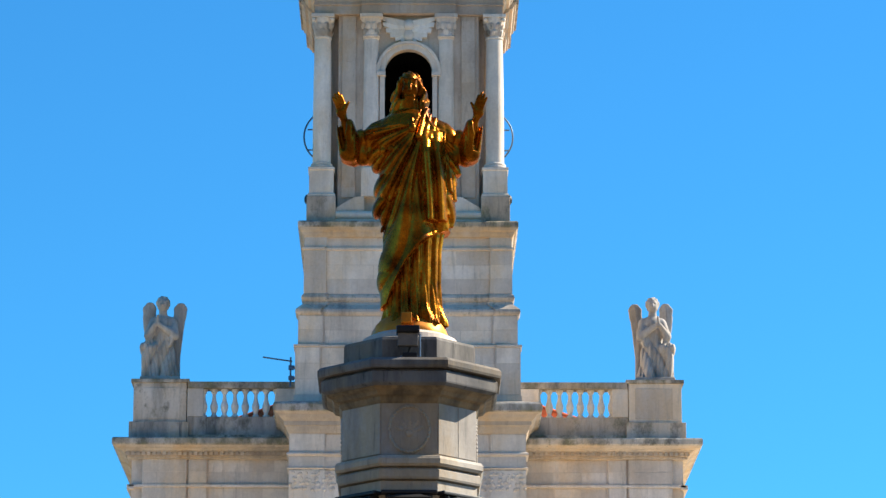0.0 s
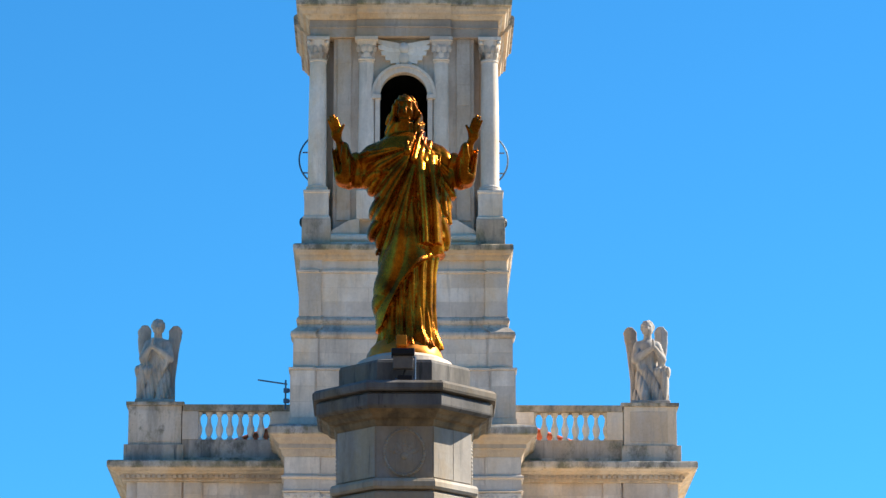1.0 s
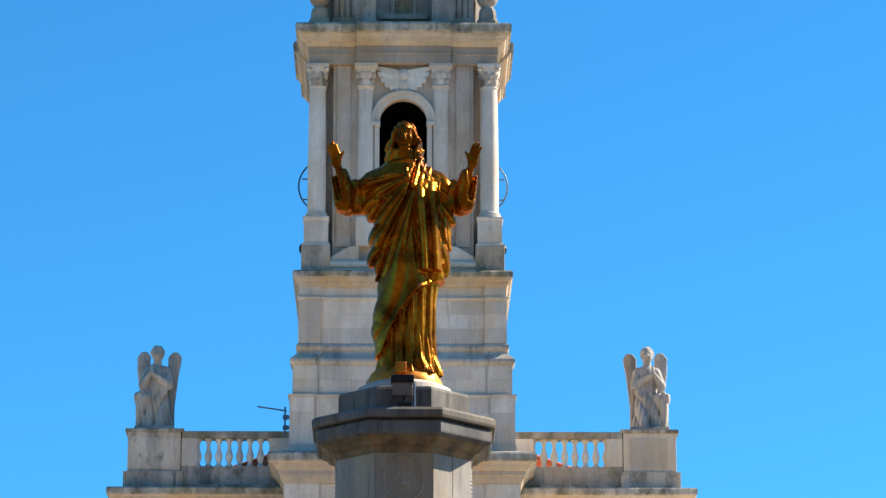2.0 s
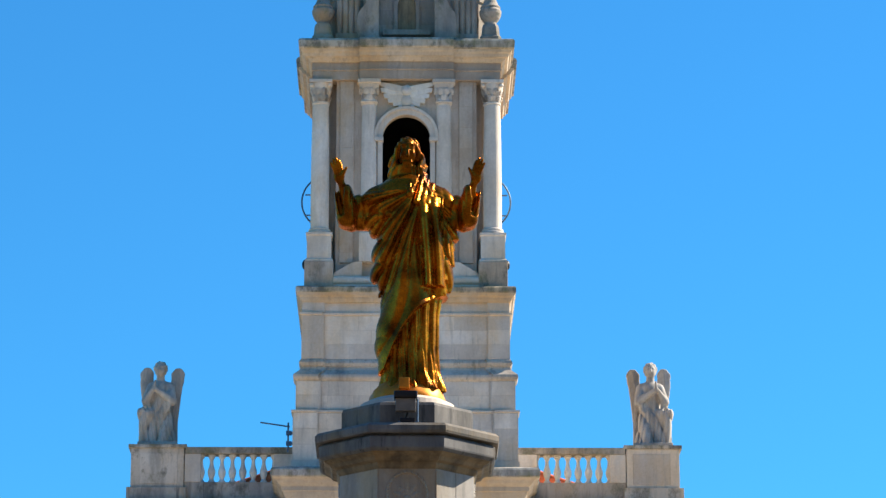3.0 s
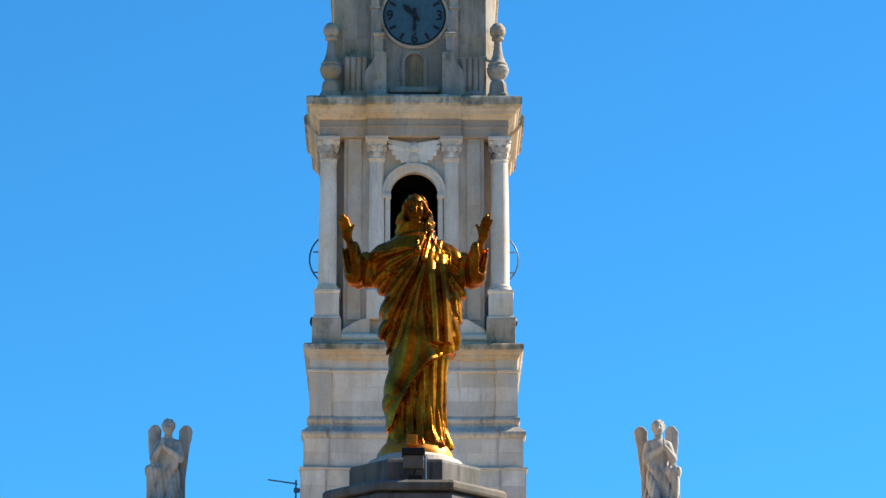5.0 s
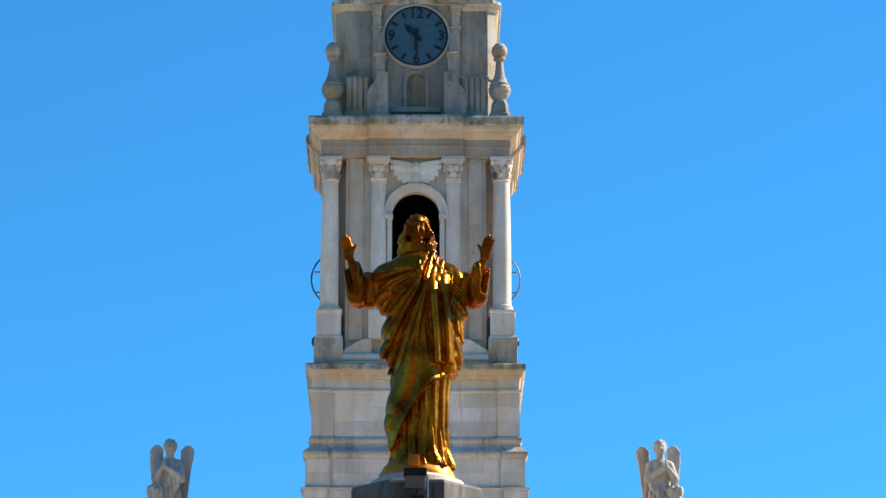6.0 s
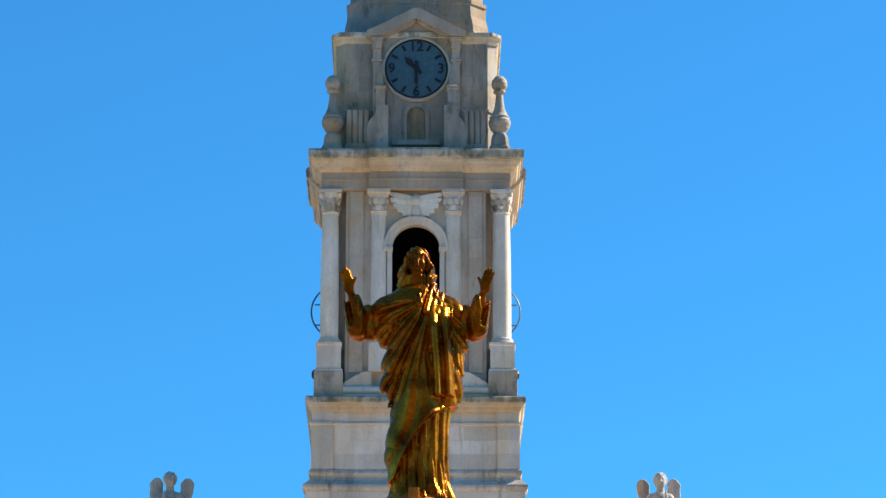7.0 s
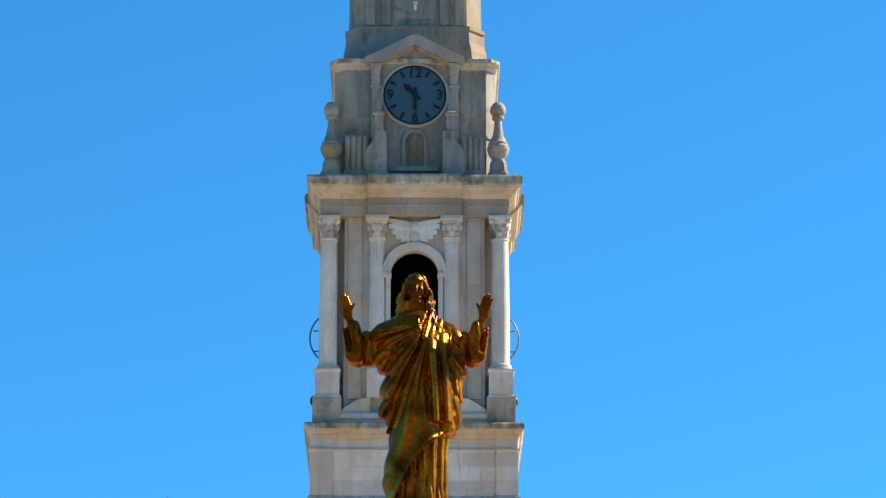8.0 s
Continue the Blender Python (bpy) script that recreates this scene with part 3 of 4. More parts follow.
part("rim", add_tube_ring(bmesh.new(), 1.22, 0.035, Matrix.Translation((0, -0.07, 0)) @ face, 56, 8), BLACK, clock, smooth=True)
for h in (1, 2, 4, 5, 7, 8, 10, 11):
    a = radians(90 - 30 * h)
    m = Matrix.Translation((math.cos(a) * 1.0, -0.075, math.sin(a) * 1.0)) @ Euler((0, -a, 0)).to_matrix().to_4x4()
    b = bmesh.new()
    bmesh.ops.create_cube(b, size=1, matrix=m @ Matrix.Diagonal((0.27, 0.03, 0.10, 1)))
    part("hour_mark", b, BLACK, dial)
for text, x, z in (("12", 0, 0.93), ("3", 0.98, 0), ("6", 0, -0.96), ("9", -0.98, 0)):
    cu = bpy.data.curves.new("numeral", "FONT")
    cu.body, cu.size, cu.align_x, cu.align_y, cu.extrude = text, 0.58, "CENTER", "CENTER", 0.015
    cu.offset = 0.008
    tmp = new("numeral", cu)
    me = bpy.data.meshes.new_from_object(tmp.evaluated_get(bpy.context.evaluated_depsgraph_get()))
    bpy.data.objects.remove(tmp)
    me.materials.clear()
    me.materials.append(BLACK)
    ob = new("numeral", me)
    ob.parent, ob.matrix_basis = dial, pose(x, -0.075, z, 90, 0, 0)


def hand(name, angle, pts, depth):
    bm = extrude_outline(pts, depth - 0.015, depth + 0.015)
    a = Euler((0, radians(angle), 0)).to_matrix().to_4x4()
    bmesh.ops.transform(bm, matrix=a, verts=bm.verts[:])
    part(name, bm, BLACK, clock)


hand("hour_pointer", -45, [(-0.05, -0.28), (0.05, -0.28), (0.07, 0.2), (0.13, 0.42), (0.0, 0.66), (-0.13, 0.42), (-0.07, 0.2)], -0.12)
hand("minute_pointer", 180, [(-0.07, -0.3), (0.07, -0.3), (0.05, 0.35), (0.08, 0.55), (0.0, 0.74), (-0.08, 0.55), (-0.05, 0.35)], -0.16)
b = bmesh.new()
bmesh.ops.create_cone(b, cap_ends=True, segments=20, radius1=0.11, radius2=0.11, depth=0.06, matrix=Matrix.Translation((0, -0.17, 0)) @ face)
part("hub", b, BLACK, clock)


# corner urns
def stone_urn():
    urn = thing("stone_urn", TX - 3.3, TY - 3.5, 45.2, "pale carved stone urn finial on the cornice corner", "finial", "urns on the tower cornice")
    part("foot", loft(chamfered(0.12), [(0.42, 0.00), (0.42, 0.14), (0.36, 0.23), (0.33, 0.57), (0.28, 0.71)]), LIME_UPPER, urn)
    part("bowl", loft(circle(40), [(0.24, 0.71), (0.24, 0.82), (0.36, 0.98), (0.43, 1.16), (0.44, 1.30), (0.38, 1.39), (0.40, 1.46), (0.30, 1.60), (0.21, 1.85), (0.16, 2.17), (0.14, 2.45)]), LIME_UPPER, urn, smooth=False)
    part("knob", loft(circle(36), [(0.14, 2.45), (0.24, 2.51), (0.24, 2.58), (0.2, 2.62), (0.29, 2.74), (0.32, 2.87), (0.29, 3.03), (0.18, 3.17), (0.04, 3.24)]), LIME_UPPER, urn)
    return urn


urn = stone_urn()
for sx, sy in ((1, -1), (1, 1), (-1, 1)):
    copy_thing(urn, pose(TX + 3.3 * sx, TY + 3.5 * sy, 45.2))

# bell wheels beside the belfry
for s in (-1, 1):
    hoop = add_tube_ring(bmesh.new(), 1.14, 0.035, Euler((math.pi / 2, 0, 0)).to_matrix().to_4x4(), 44, 8)
    bw = part("bell_wheel", hoop, GALVA, tower, "blue-grey steel bell wheel hoop", smooth=True, at=pose(s * 3.05, 0.6, 39.85))
    for z in (0.3, -0.55):
        part("spoke", add_rod(bmesh.new(), (-1.0, 0, z), (1.0, 0, z), 0.03), GALVA, bw)
    bolt = thing("floodlight", TX + s * 3.98, TY - 1.2, 36.75, "small dark floodlight on the belfry side ledge", "floodlight", "floodlights on the belfry ledge")
    bb = bmesh.new()
    bmesh.ops.create_icosphere(bb, subdivisions=2, radius=0.17, matrix=Matrix.Diagonal((0.7, 1, 1.2, 1)))
    part("housing", bb, IRON, bolt)
    part("stem", add_rod(bmesh.new(), (0, 0, -0.15), (-s * 0.45, 0, -0.2), 0.04), IRON, bolt)

# antenna on the tower flank
ant = thing("antenna", TX - 4.36, TY - 2.2, 30.0, "thin grey steel antenna arm bracketed to the tower", "antenna")
part("mast", add_rod(bmesh.new(), (-0.16, 0, -1.0), (-0.16, 0, 0.16), 0.035), GALVA, ant)
part("arm", add_rod(bmesh.new(), (-0.1, 0, 0.0), (-1.22, -0.3, 0.1), 0.03), GALVA, ant)
for z in (-0.25, -0.66):
    part("bracket", add_rod(bmesh.new(), (-0.2, 0, z), (0.2, 0, z), 0.05), GALVA, ant)
    part("clamp", box(-0.24, -0.02, -0.08, 0.08, z - 0.08, z + 0.08, 0.01), GALVA, ant)

# ---- facade wings ----
FY = 127.5


def wing(s):
    w = thing("facade_wing", TX, FY, 0, "pale limestone church facade wing with dentil cornice", "facade")

    def bx(name, x0, x1, y0, y1, z0, z1, mat=LIME, bevel=0.015, label=""):
        lo, hi = sorted((s * x0, s * x1))
        return part(name, box(lo, hi, y0, y1, z0, z1, bevel), mat, w, label)

    bx("wall", 4.2, 10.62, 0.1, 24, 0, 26.4, bevel=0)
    bx("corner_pilaster", 8.5, 10.2, -0.02, 0.12, 0, 26.3)
    bx("pilaster", 7.72, 8.42, 0.0, 0.12, 0, 26.3)
    bx("string_course", 4.3, 10.72, -0.08, 0.3, 25.2, 25.3)
    bx("string_course_end", 10.5, 10.78, -0.08, 22, 25.12, 25.3)
    bx("bed_moulding", 4.3, 10.78, -0.14, 23, 26.3, 26.42, LIME_OCHRE)
    den = bx("dentil_course", 4.3, 10.86, -0.2, 23, 26.42, 26.52, LIME_OCHRE)
    proto = None
    k = 0
    while 4.75 + 0.2 * k < 10.9:
        if proto is None:
            proto = box(-0.06, 0.06, -0.1, 0.02, 26.40, 26.54, 0)
            me = bpy.data.meshes.new("dentil")
            proto.to_mesh(me)
            proto.free()
            me.materials.append(LIME_OCHRE)
        o = new("dentil", me)
        o.parent, o.matrix_basis = w, pose(s * (4.75 + 0.2 * k), -0.2, 0)
        k += 1
    prof = [(10.9, 26.52), (10.98, 26.6), (11.12, 26.66), (11.3, 26.72), (11.36, 26.74)]
    for nm, lo_p, mat in (("cornice", [(0.0, 26.52), (0.1, 26.58), (0.14, 26.64), (0.3, 26.68), (0.38, 26.75)], LIME_OCHRE), ("cornice_top", [(0.40, 26.75), (0.44, 26.8), (0.44, 26.98), (0.40, 27.04), (0.1, 27.1)], LIME_LICHEN)):
        def plan(o, s=s):
            pts = [(4.2, -0.2 - o), (10.9 + o, -0.2 - o), (10.9 + o, 23 + o), (4.2, 23 + o)]
            return [(s * x, y) for x, y in pts]
        part(nm, loft(plan, lo_p), mat, w, "lichen-stained cornice slab" if nm == "cornice_top" else "")
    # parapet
    # left pedestal gets darker stones than the right: shade put into the colour
    bx("pedestal_base", 8.45, 10.75, -0.12, 2.3, 27.06, 27.75, LIME_SOOT_SHADE if s < 0 else LIME_SPOT)
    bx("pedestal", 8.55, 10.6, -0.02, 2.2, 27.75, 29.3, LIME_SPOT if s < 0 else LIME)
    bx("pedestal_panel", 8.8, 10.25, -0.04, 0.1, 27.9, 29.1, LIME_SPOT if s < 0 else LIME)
    bx("pedestal_cap", 8.45, 10.7, -0.1, 2.3, 29.3, 29.44, LIME_LICHEN)
    return w


def balustrade(s):
    w = thing("balustrade", TX, FY, 27.04, "pale stone parapet balustrade with turned balusters", "balustrade", "facade balustrades")

    def bx(name, x0, x1, y0, y1, z0, z1, mat=LIME, bevel=0.015):
        lo, hi = sorted((s * x0, s * x1))
        return part(name, box(lo, hi, y0, y1, z0, z1, bevel), mat, w)

    # left plinth likewise has its shade in the stone colour
    bx("plinth", 4.3, 8.52, 0.0, 0.5, 0.02, 0.93, LIME_SOOT_SHADE if s < 0 else LIME_SPOT)
    bx("plinth_foot", 4.3, 8.44, -0.1, 0.6, 0.04, 0.2, LIME_LICHEN)
    bx("inner_pier", 4.3, 5.08, -0.03, 0.53, 0.93, 2.04)
    bx("outer_pier", 7.9, 8.52, -0.03, 0.53, 0.93, 2.04)
    bx("handrail", 4.3, 8.5, -0.08, 0.58, 2.04, 2.3, LIME_LICHEN, 0.03)
    prof = [(0.13, 0.93), (0.13, 1.02), (0.09, 1.04), (0.08, 1.1), (0.13, 1.24), (0.15, 1.36), (0.14, 1.44), (0.09, 1.58), (0.065, 1.74), (0.07, 1.86), (0.11, 1.9), (0.11, 1.94), (0.14, 1.96), (0.14, 2.04)]
    n = 7
    pitch = (7.9 - 5.08) / n
    me = None
    for i in range(n + 1):
        x = s * (5.08 + pitch * i)
        if me is None:
            o = part("baluster", loft(circle(14), prof), LIME_WHITE, w, at=pose(x, 0.25, 0))
            me = o.data
        else:
            o = new("baluster", me)
            o.parent, o.matrix_basis = w, pose(x, 0.25, 0)
    return w


wings = []
for s in (-1, 1):
    wings.append((s, wing(s)))
    balustrade(s)

# tiled roof behind the parapet
roof = thing("tiled_roof", TX, 133.2, 0.12, "orange terracotta barrel-tiled roof behind the parapet", "roof")
part("roof_deck", extrude_outline([(-8.2, 28.3), (-8.2, 28.45), (0, 31.3), (8.2, 28.45), (8.2, 28.3)], 0.1, 17), TILE, roof)
slope = math.atan2(31.3 - 28.45, 8.2)
bt = bmesh.new()
for k in range(5):
    a0, a1 = math.pi * k / 5, math.pi * (k + 1) / 5
    vs = [bt.verts.new((x, 0.13 * math.cos(a), 0.13 * math.sin(a) * (0.85 if x else 1))) for x, a in ((0, a0), (0.5, a0), (0.5, a1), (0, a1))]
    bt.faces.new(vs)
    vs = [bt.verts.new((x, 0.1 * math.cos(a), 0.1 * math.sin(a) * (0.85 if x else 1))) for x, a in ((0, a0), (0.5, a0), (0.5, a1), (0, a1))]
    bt.faces.new(vs[::-1])
tile = None
for s in (-1, 1):
    for row in range(4):
        for i in range(17):
            along = 0.25 + 0.47 * i
            jig = random.uniform(-0.02, 0.02)
            m = Matrix.Translation((s * along * math.cos(slope), 0.2 + 0.3 * row + jig, 31.33 - along * math.sin(slope))) @ Euler((0, 0, 0 if s > 0 else math.pi)).to_matrix().to_4x4() @ Euler((0, slope, random.uniform(-0.05, 0.05))).to_matrix().to_4x4()
            if tile is None:
                o = part("roof_tile", bt, TILE, roof, at=m)
                tile = o.data
            else:
                o = new("roof_tile", tile)
                o.parent, o.matrix_basis = roof, m
nave = thing("nave", TX, 0, 0, "plain limestone nave wall behind the tower", "building")
part("nave_wall", box(-8.6, 8.6, 133.1, 150.5, 0, 28.7, 0), LIME, nave)

# ---- monument column ----
MX, MY = 0.02, 43.0
mon = thing("monument_column", MX, MY, 0, "octagonal grey stone monument column with stepped cornice", "column")
part("shaft", loft(octagon, [(1.1, 0), (1.1, 0.5), (0.8, 0.6), (0.78, 9.40)]), LIME_OCHRE, mon, "ochre stone shaft")
part("lower_band", worn(loft(octagon, [(0.80, 9.30), (0.85, 9.36), (0.875, 9.42), (0.875, 9.55), (0.82, 9.555), (0.82, 9.575)]), 0.008), GREY, mon)
part("middle_band", worn(loft(octagon, [(0.82, 9.57), (0.91, 9.575), (0.92, 9.60), (0.92, 9.69), (0.895, 9.715), (0.84, 9.72), (0.84, 9.74)]), 0.008), GREY, mon)
part("upper_band", worn(loft(octagon, [(0.82, 9.735), (0.93, 9.74), (0.955, 9.77), (0.955, 9.83), (0.93, 9.87), (0.88, 9.885)]), 0.008), GREY, mon)
part("drum", loft(octagon, [(0.86, 9.88), (0.862, 10.2), (0.865, 10.58)]), GREY, mon)
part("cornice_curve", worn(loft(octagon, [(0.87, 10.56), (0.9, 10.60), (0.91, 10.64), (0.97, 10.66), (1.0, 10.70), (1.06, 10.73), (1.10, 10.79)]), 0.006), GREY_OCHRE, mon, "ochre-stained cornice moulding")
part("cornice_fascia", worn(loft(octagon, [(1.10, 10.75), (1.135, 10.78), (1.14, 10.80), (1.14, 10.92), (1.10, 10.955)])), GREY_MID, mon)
part("cornice_slab", worn(loft(octagon, [(1.04, 10.945), (1.06, 10.965), (1.18, 10.97), (1.19, 11.0), (1.19, 11.06), (1.15, 11.10), (0.9, 11.15)])), GREY_DARK, mon, "dark streaked cornice slab")
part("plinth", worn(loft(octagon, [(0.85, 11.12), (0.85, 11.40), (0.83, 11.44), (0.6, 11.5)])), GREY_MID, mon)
part("cushion", loft(circle(48), [(0.62, 11.46), (0.64, 11.5), (0.62, 11.56), (0.5, 11.62), (0.4, 11.64)]), LIME, mon, "round pale stone cushion", smooth=False)


def wreath():
    """Oval medallion with a low wreath and a plain plant-like relief."""
    bm = bmesh.new()
    tilt = Matrix.Translation((0, 0.012, 0)) @ Matrix.Diagonal((1, 1, 1.16, 1)) @ Euler((math.pi / 2, 0, 0)).to_matrix().to_4x4()
    add_tube_ring(bm, 0.255, 0.02, tilt, 40, 8)
    for i in range(34):
        a = 2 * math.pi * i / 34
        bmesh.ops.create_icosphere(bm, subdivisions=1, radius=0.024, matrix=Matrix.Translation((0.255 * math.cos(a), 0.0, 0.296 * math.sin(a))) @ Euler((0, -a + 0.6, 0)).to_matrix().to_4x4() @ Matrix.Diagonal((0.6, 0.9, 1.4, 1)))
    for k in range(5):
        a = radians(90 + 34 * (k - 2))
        for i in range(4):
            d = 0.06 + 0.04 * i
            bmesh.ops.create_icosphere(bm, subdivisions=1, radius=0.042 - 0.006 * abs(i - 2), matrix=Matrix.Translation((d * math.cos(a), 0.018, -0.04 + d * math.sin(a))) @ Matrix.Diagonal((1, 0.55, 1, 1)))
    bmesh.ops.create_icosphere(bm, subdivisions=2, radius=0.05, matrix=Matrix.Translation((0, 0.012, -0.05)) @ Matrix.Diagonal((1, 0.5, 1, 1)))
    return bm


wr = None
for k in range(0, 8, 2):
    m = pose(0, 0, 10.22, 0, 0, 45 * k) @ pose(0, -0.87, 0)
    if wr is None:
        wr = part("medallion", wreath(), GREY, mon, "carved wreath medallion", smooth=True, at=m)
    else:
        o = new("medallion", wr.data)
        o.parent, o.matrix_basis = mon, m
part("face_slab", box(-0.345, 0.006, -0.878, -0.80, 9.90, 10.56, 0.006), GREY, mon, at=pose(0, 0, 0, 0, 0, 45))
part("face_slab", box(0.014, 0.345, -0.878, -0.80, 9.90, 10.56, 0.006), GREY, mon, at=pose(0, 0, 0, 0, 0, 45))
for k in (3, 5, 7):
    part("face_slab", box(-0.345, 0.345, -0.878, -0.80, 9.90, 10.56, 0.006), GREY, mon, at=pose(0, 0, 0, 0, 0, 45 * k))


def spout_bracket():
    bm = bmesh.new()
    add_box(bm, -0.36, 0.36, -0.99, -0.74, 9.37, 9.42, 0.015)
    add_box(bm, -0.3, 0.3, -0.95, -0.74, 9.32, 9.37, 0.01)
    loft(lambda h: [(x, y - 0.86) for x, y in square(h)], [(0.10, 8.6), (0.18, 8.8), (0.12, 9.0), (0.2, 9.2), (0.28, 9.3), (0.14, 9.36)], bm)
    for s in (-1, 1):
        add_rod(bm, (s * 0.27, -0.95, 9.36), (s * 0.1, -0.9, 9.1), 0.03)
        add_rod(bm, (s * 0.27, -0.80, 9.36), (s * 0.1, -0.85, 8.95), 0.03)
    return bm


sb = None
for k in range(8):
    m = pose(0, 0, 0, 0, 0, 45 * k)
    if sb is None:
        sb = part("bracket", spout_bracket(), BRONZE, mon, "dark bronze bracket", at=m)
    else:
        o = new("bracket", sb.data)
        o.parent, o.matrix_basis = mon, m

rock = bmesh.new()
bmesh.ops.create_icosphere(rock, subdivisions=4, radius=1.0)
for v in rock.verts:
    lump = 1 + 0.05 * noise.noise(v.co * 3.1) + 0.03 * noise.noise(v.co * 8)
    v.co = Vector((v.co.x * 0.50 * lump, v.co.y * 0.47 * lump, max(v.co.z, -0.2) * 0.32 * lump))
part("rock_base", rock, COPPER_BASE, mon, "orange gilded rocky base", smooth=True, at=pose(0, 0, 11.62))
part("base_block", box(-0.11, 0.03, -0.54, -0.36, 11.70, 11.84, 0.015), COPPER_BASE, mon, "small orange block at the foot")

# floodlight on the plinth
fl = thing("floodlight", MX - 0.02, MY - 0.98, 11.08, "black box floodlight on a bent bracket below the statue", "floodlight")
part("housing", box(-0.15, 0.15, -0.14, 0.1, 0.36, 0.45, 0.02), IRON, fl)
part("glass", box(-0.13, 0.13, -0.10, 0.02, 0.19, 0.358, 0.01), PLATE, fl, "dull grey-brown front plate")
part("yoke", add_rod(add_rod(bmesh.new(), (0.155, 0, 0.36), (0.155, -0.02, 0.06), 0.012), (-0.1, -0.02, 0.06), (0.155, -0.02, 0.06), 0.012), GALVA, fl)
part("foot_plate", box(-0.07, 0.12, -0.1, 0.08, 0.03, 0.10, 0.01), IRON, fl)
part("cable", add_rod(add_rod(bmesh.new(), (0.0, 0.0, 0.1), (0.2, 0.05, 0.06), 0.012), (0.0, 0.0, 0.1), (0.06, 0.0, 0.3), 0.012), IRON, fl)


# ---- gilded statue, one plain mesh ----
def pleats(u, sharp=0.55):
    """Rounded ridges with narrow valleys, from 0 to 1."""
    return np.abs(np.sin(u)) ** sharp


def robe_field(P):
    x, y, z = P[..., 0], P[..., 1], P[..., 2]
    levels = [0.1, 0.64, 1.11, 1.5, 1.89, 2.2, 2.5, 2.76, 2.93, 3.02]
    cx = np.interp(z, levels, [0.045, 0.02, 0.03, 0.06, 0.06, 0.06, 0.04, 0.02, 0.0, 0.0])
    rx = np.interp(z, levels, [0.36, 0.35, 0.345, 0.365, 0.40, 0.42, 0.41, 0.42, 0.23, 0.12])
    ry = np.interp(z, levels, [0.34, 0.32, 0.31, 0.31, 0.32, 0.32, 0.30, 0.27, 0.21, 0.1])
    k = np.sqrt(((x - cx) / rx) ** 2 + ((y + 0.02) / ry) ** 2)
    base = np.maximum((k - 1) * np.minimum(rx, ry), z - 3.03)
    ang = np.arctan2(x - cx, -(y + 0.02))
    # tunic: long pleats that widen and break over the feet
    wob = 0.5 * np.sin(2.3 * z + 1.1) + 0.3 * np.sin(4.1 * z + 2.0 * ang)
    pleat = pleats(7.5 * ang + wob + 0.5) + 0.4 * pleats(17.0 * ang - 1.6 * wob + 1.0) - 0.7
    flare = np.clip((0.35 - z) / 0.3, 0, 1)
    tunic = base - 0.05 * pleat - 0.045 * flare
    tunic = tunic - 0.03 * flare * np.sin(9.0 * ang + 14.0 * z)
    # mantle: folds fan out from one breast, hem climbs from the foot to the other hip
    tp = np.clip((2.86 - z) / 0.5, 0.0, 1)
    hem = np.interp(x, [-0.45, -0.32, -0.22, -0.08, 0.10, 0.34, 0.6], [0.28, 0.34, 0.60, 0.88, 1.1, 1.33, 1.38])
    dx, dz = x - 0.16, 2.80 - z
    phi = np.arctan2(dx, np.maximum(dz, 0.02))
    rho = np.sqrt(dx ** 2 + dz ** 2)
    bend = 0.7 * np.sin(2.6 * rho + 0.6) + 0.4 * np.sin(5.5 * phi + 2.2 * rho)
    fan = pleats(8.0 * phi + bend + 0.5 * y, 0.7) - 0.62
    fine = pleats(19.0 * phi + 1.4 * bend + 2.0 * rho, 0.8) - 0.6
    grow = np.clip((rho - 0.1) / 0.6, 0.0, 1)
    left = np.clip((-x - 0.2) / 0.2, 0, 1)
    # gathered scallops at the hip side
    scallop = pleats(9.5 * (z + 0.45 * x) + 0.4, 0.7) - 0.6
    low = np.clip((1.7 - z) / 0.4, 0, 1)
    fold = (0.125 * fan + 0.05 * fine) * grow * (1 - 0.35 * left) + 0.05 * scallop * left * (1 - 0.6 * low)
    rim = 0.02 * np.exp(-np.clip(z - hem, 0, 1) / 0.05)
    mantle = np.maximum(base - 0.07 * tp * np.clip((z - 0.1) / 0.6, 0.1, 1) - fold * np.clip(z / 0.8, 0.3, 1) - rim - 0.02 * left, (hem - z) * 0.75 + 0.3 * fold)
    mantle = np.maximum(mantle, (z - 2.84 - 0.32 * np.abs(x + 0.04)) * 0.8)
    # the step of cloth that ends at mid thigh on the hip side
    step = 1.62 + 0.9 * (x + 0.44) + 0.03 * np.sin(30 * x)
    swag = np.maximum(base - 0.105 - fold * 1.1, np.maximum((step - z) * 0.6, x + 0.02 + 0.25 * (2.4 - z)))
    mantle = blend_min(mantle, swag, 0.02)
    # the hanging end of the mantle: a panel of deep straight pleats with a level hem
    u = (x - 0.14 - 0.03 * (2.4 - z)) / 0.30
    ply = pleats(np.pi * (2.0 * u + 0.12 * np.sin(3.0 * z)), 0.8)
    panel = np.maximum(np.abs(u - 0.5) - 0.5, 0) * 0.30
    panel = np.maximum(base - (0.09 + 0.10 * ply) * tp, np.maximum(panel - 0.01, np.maximum(1.43 + 0.03 * u - z, z - 2.7)) * 0.9)
    panel = np.maximum(panel, y + 0.05)
    f = blend_min(blend_min(tunic, mantle, 0.012), panel, 0.012)
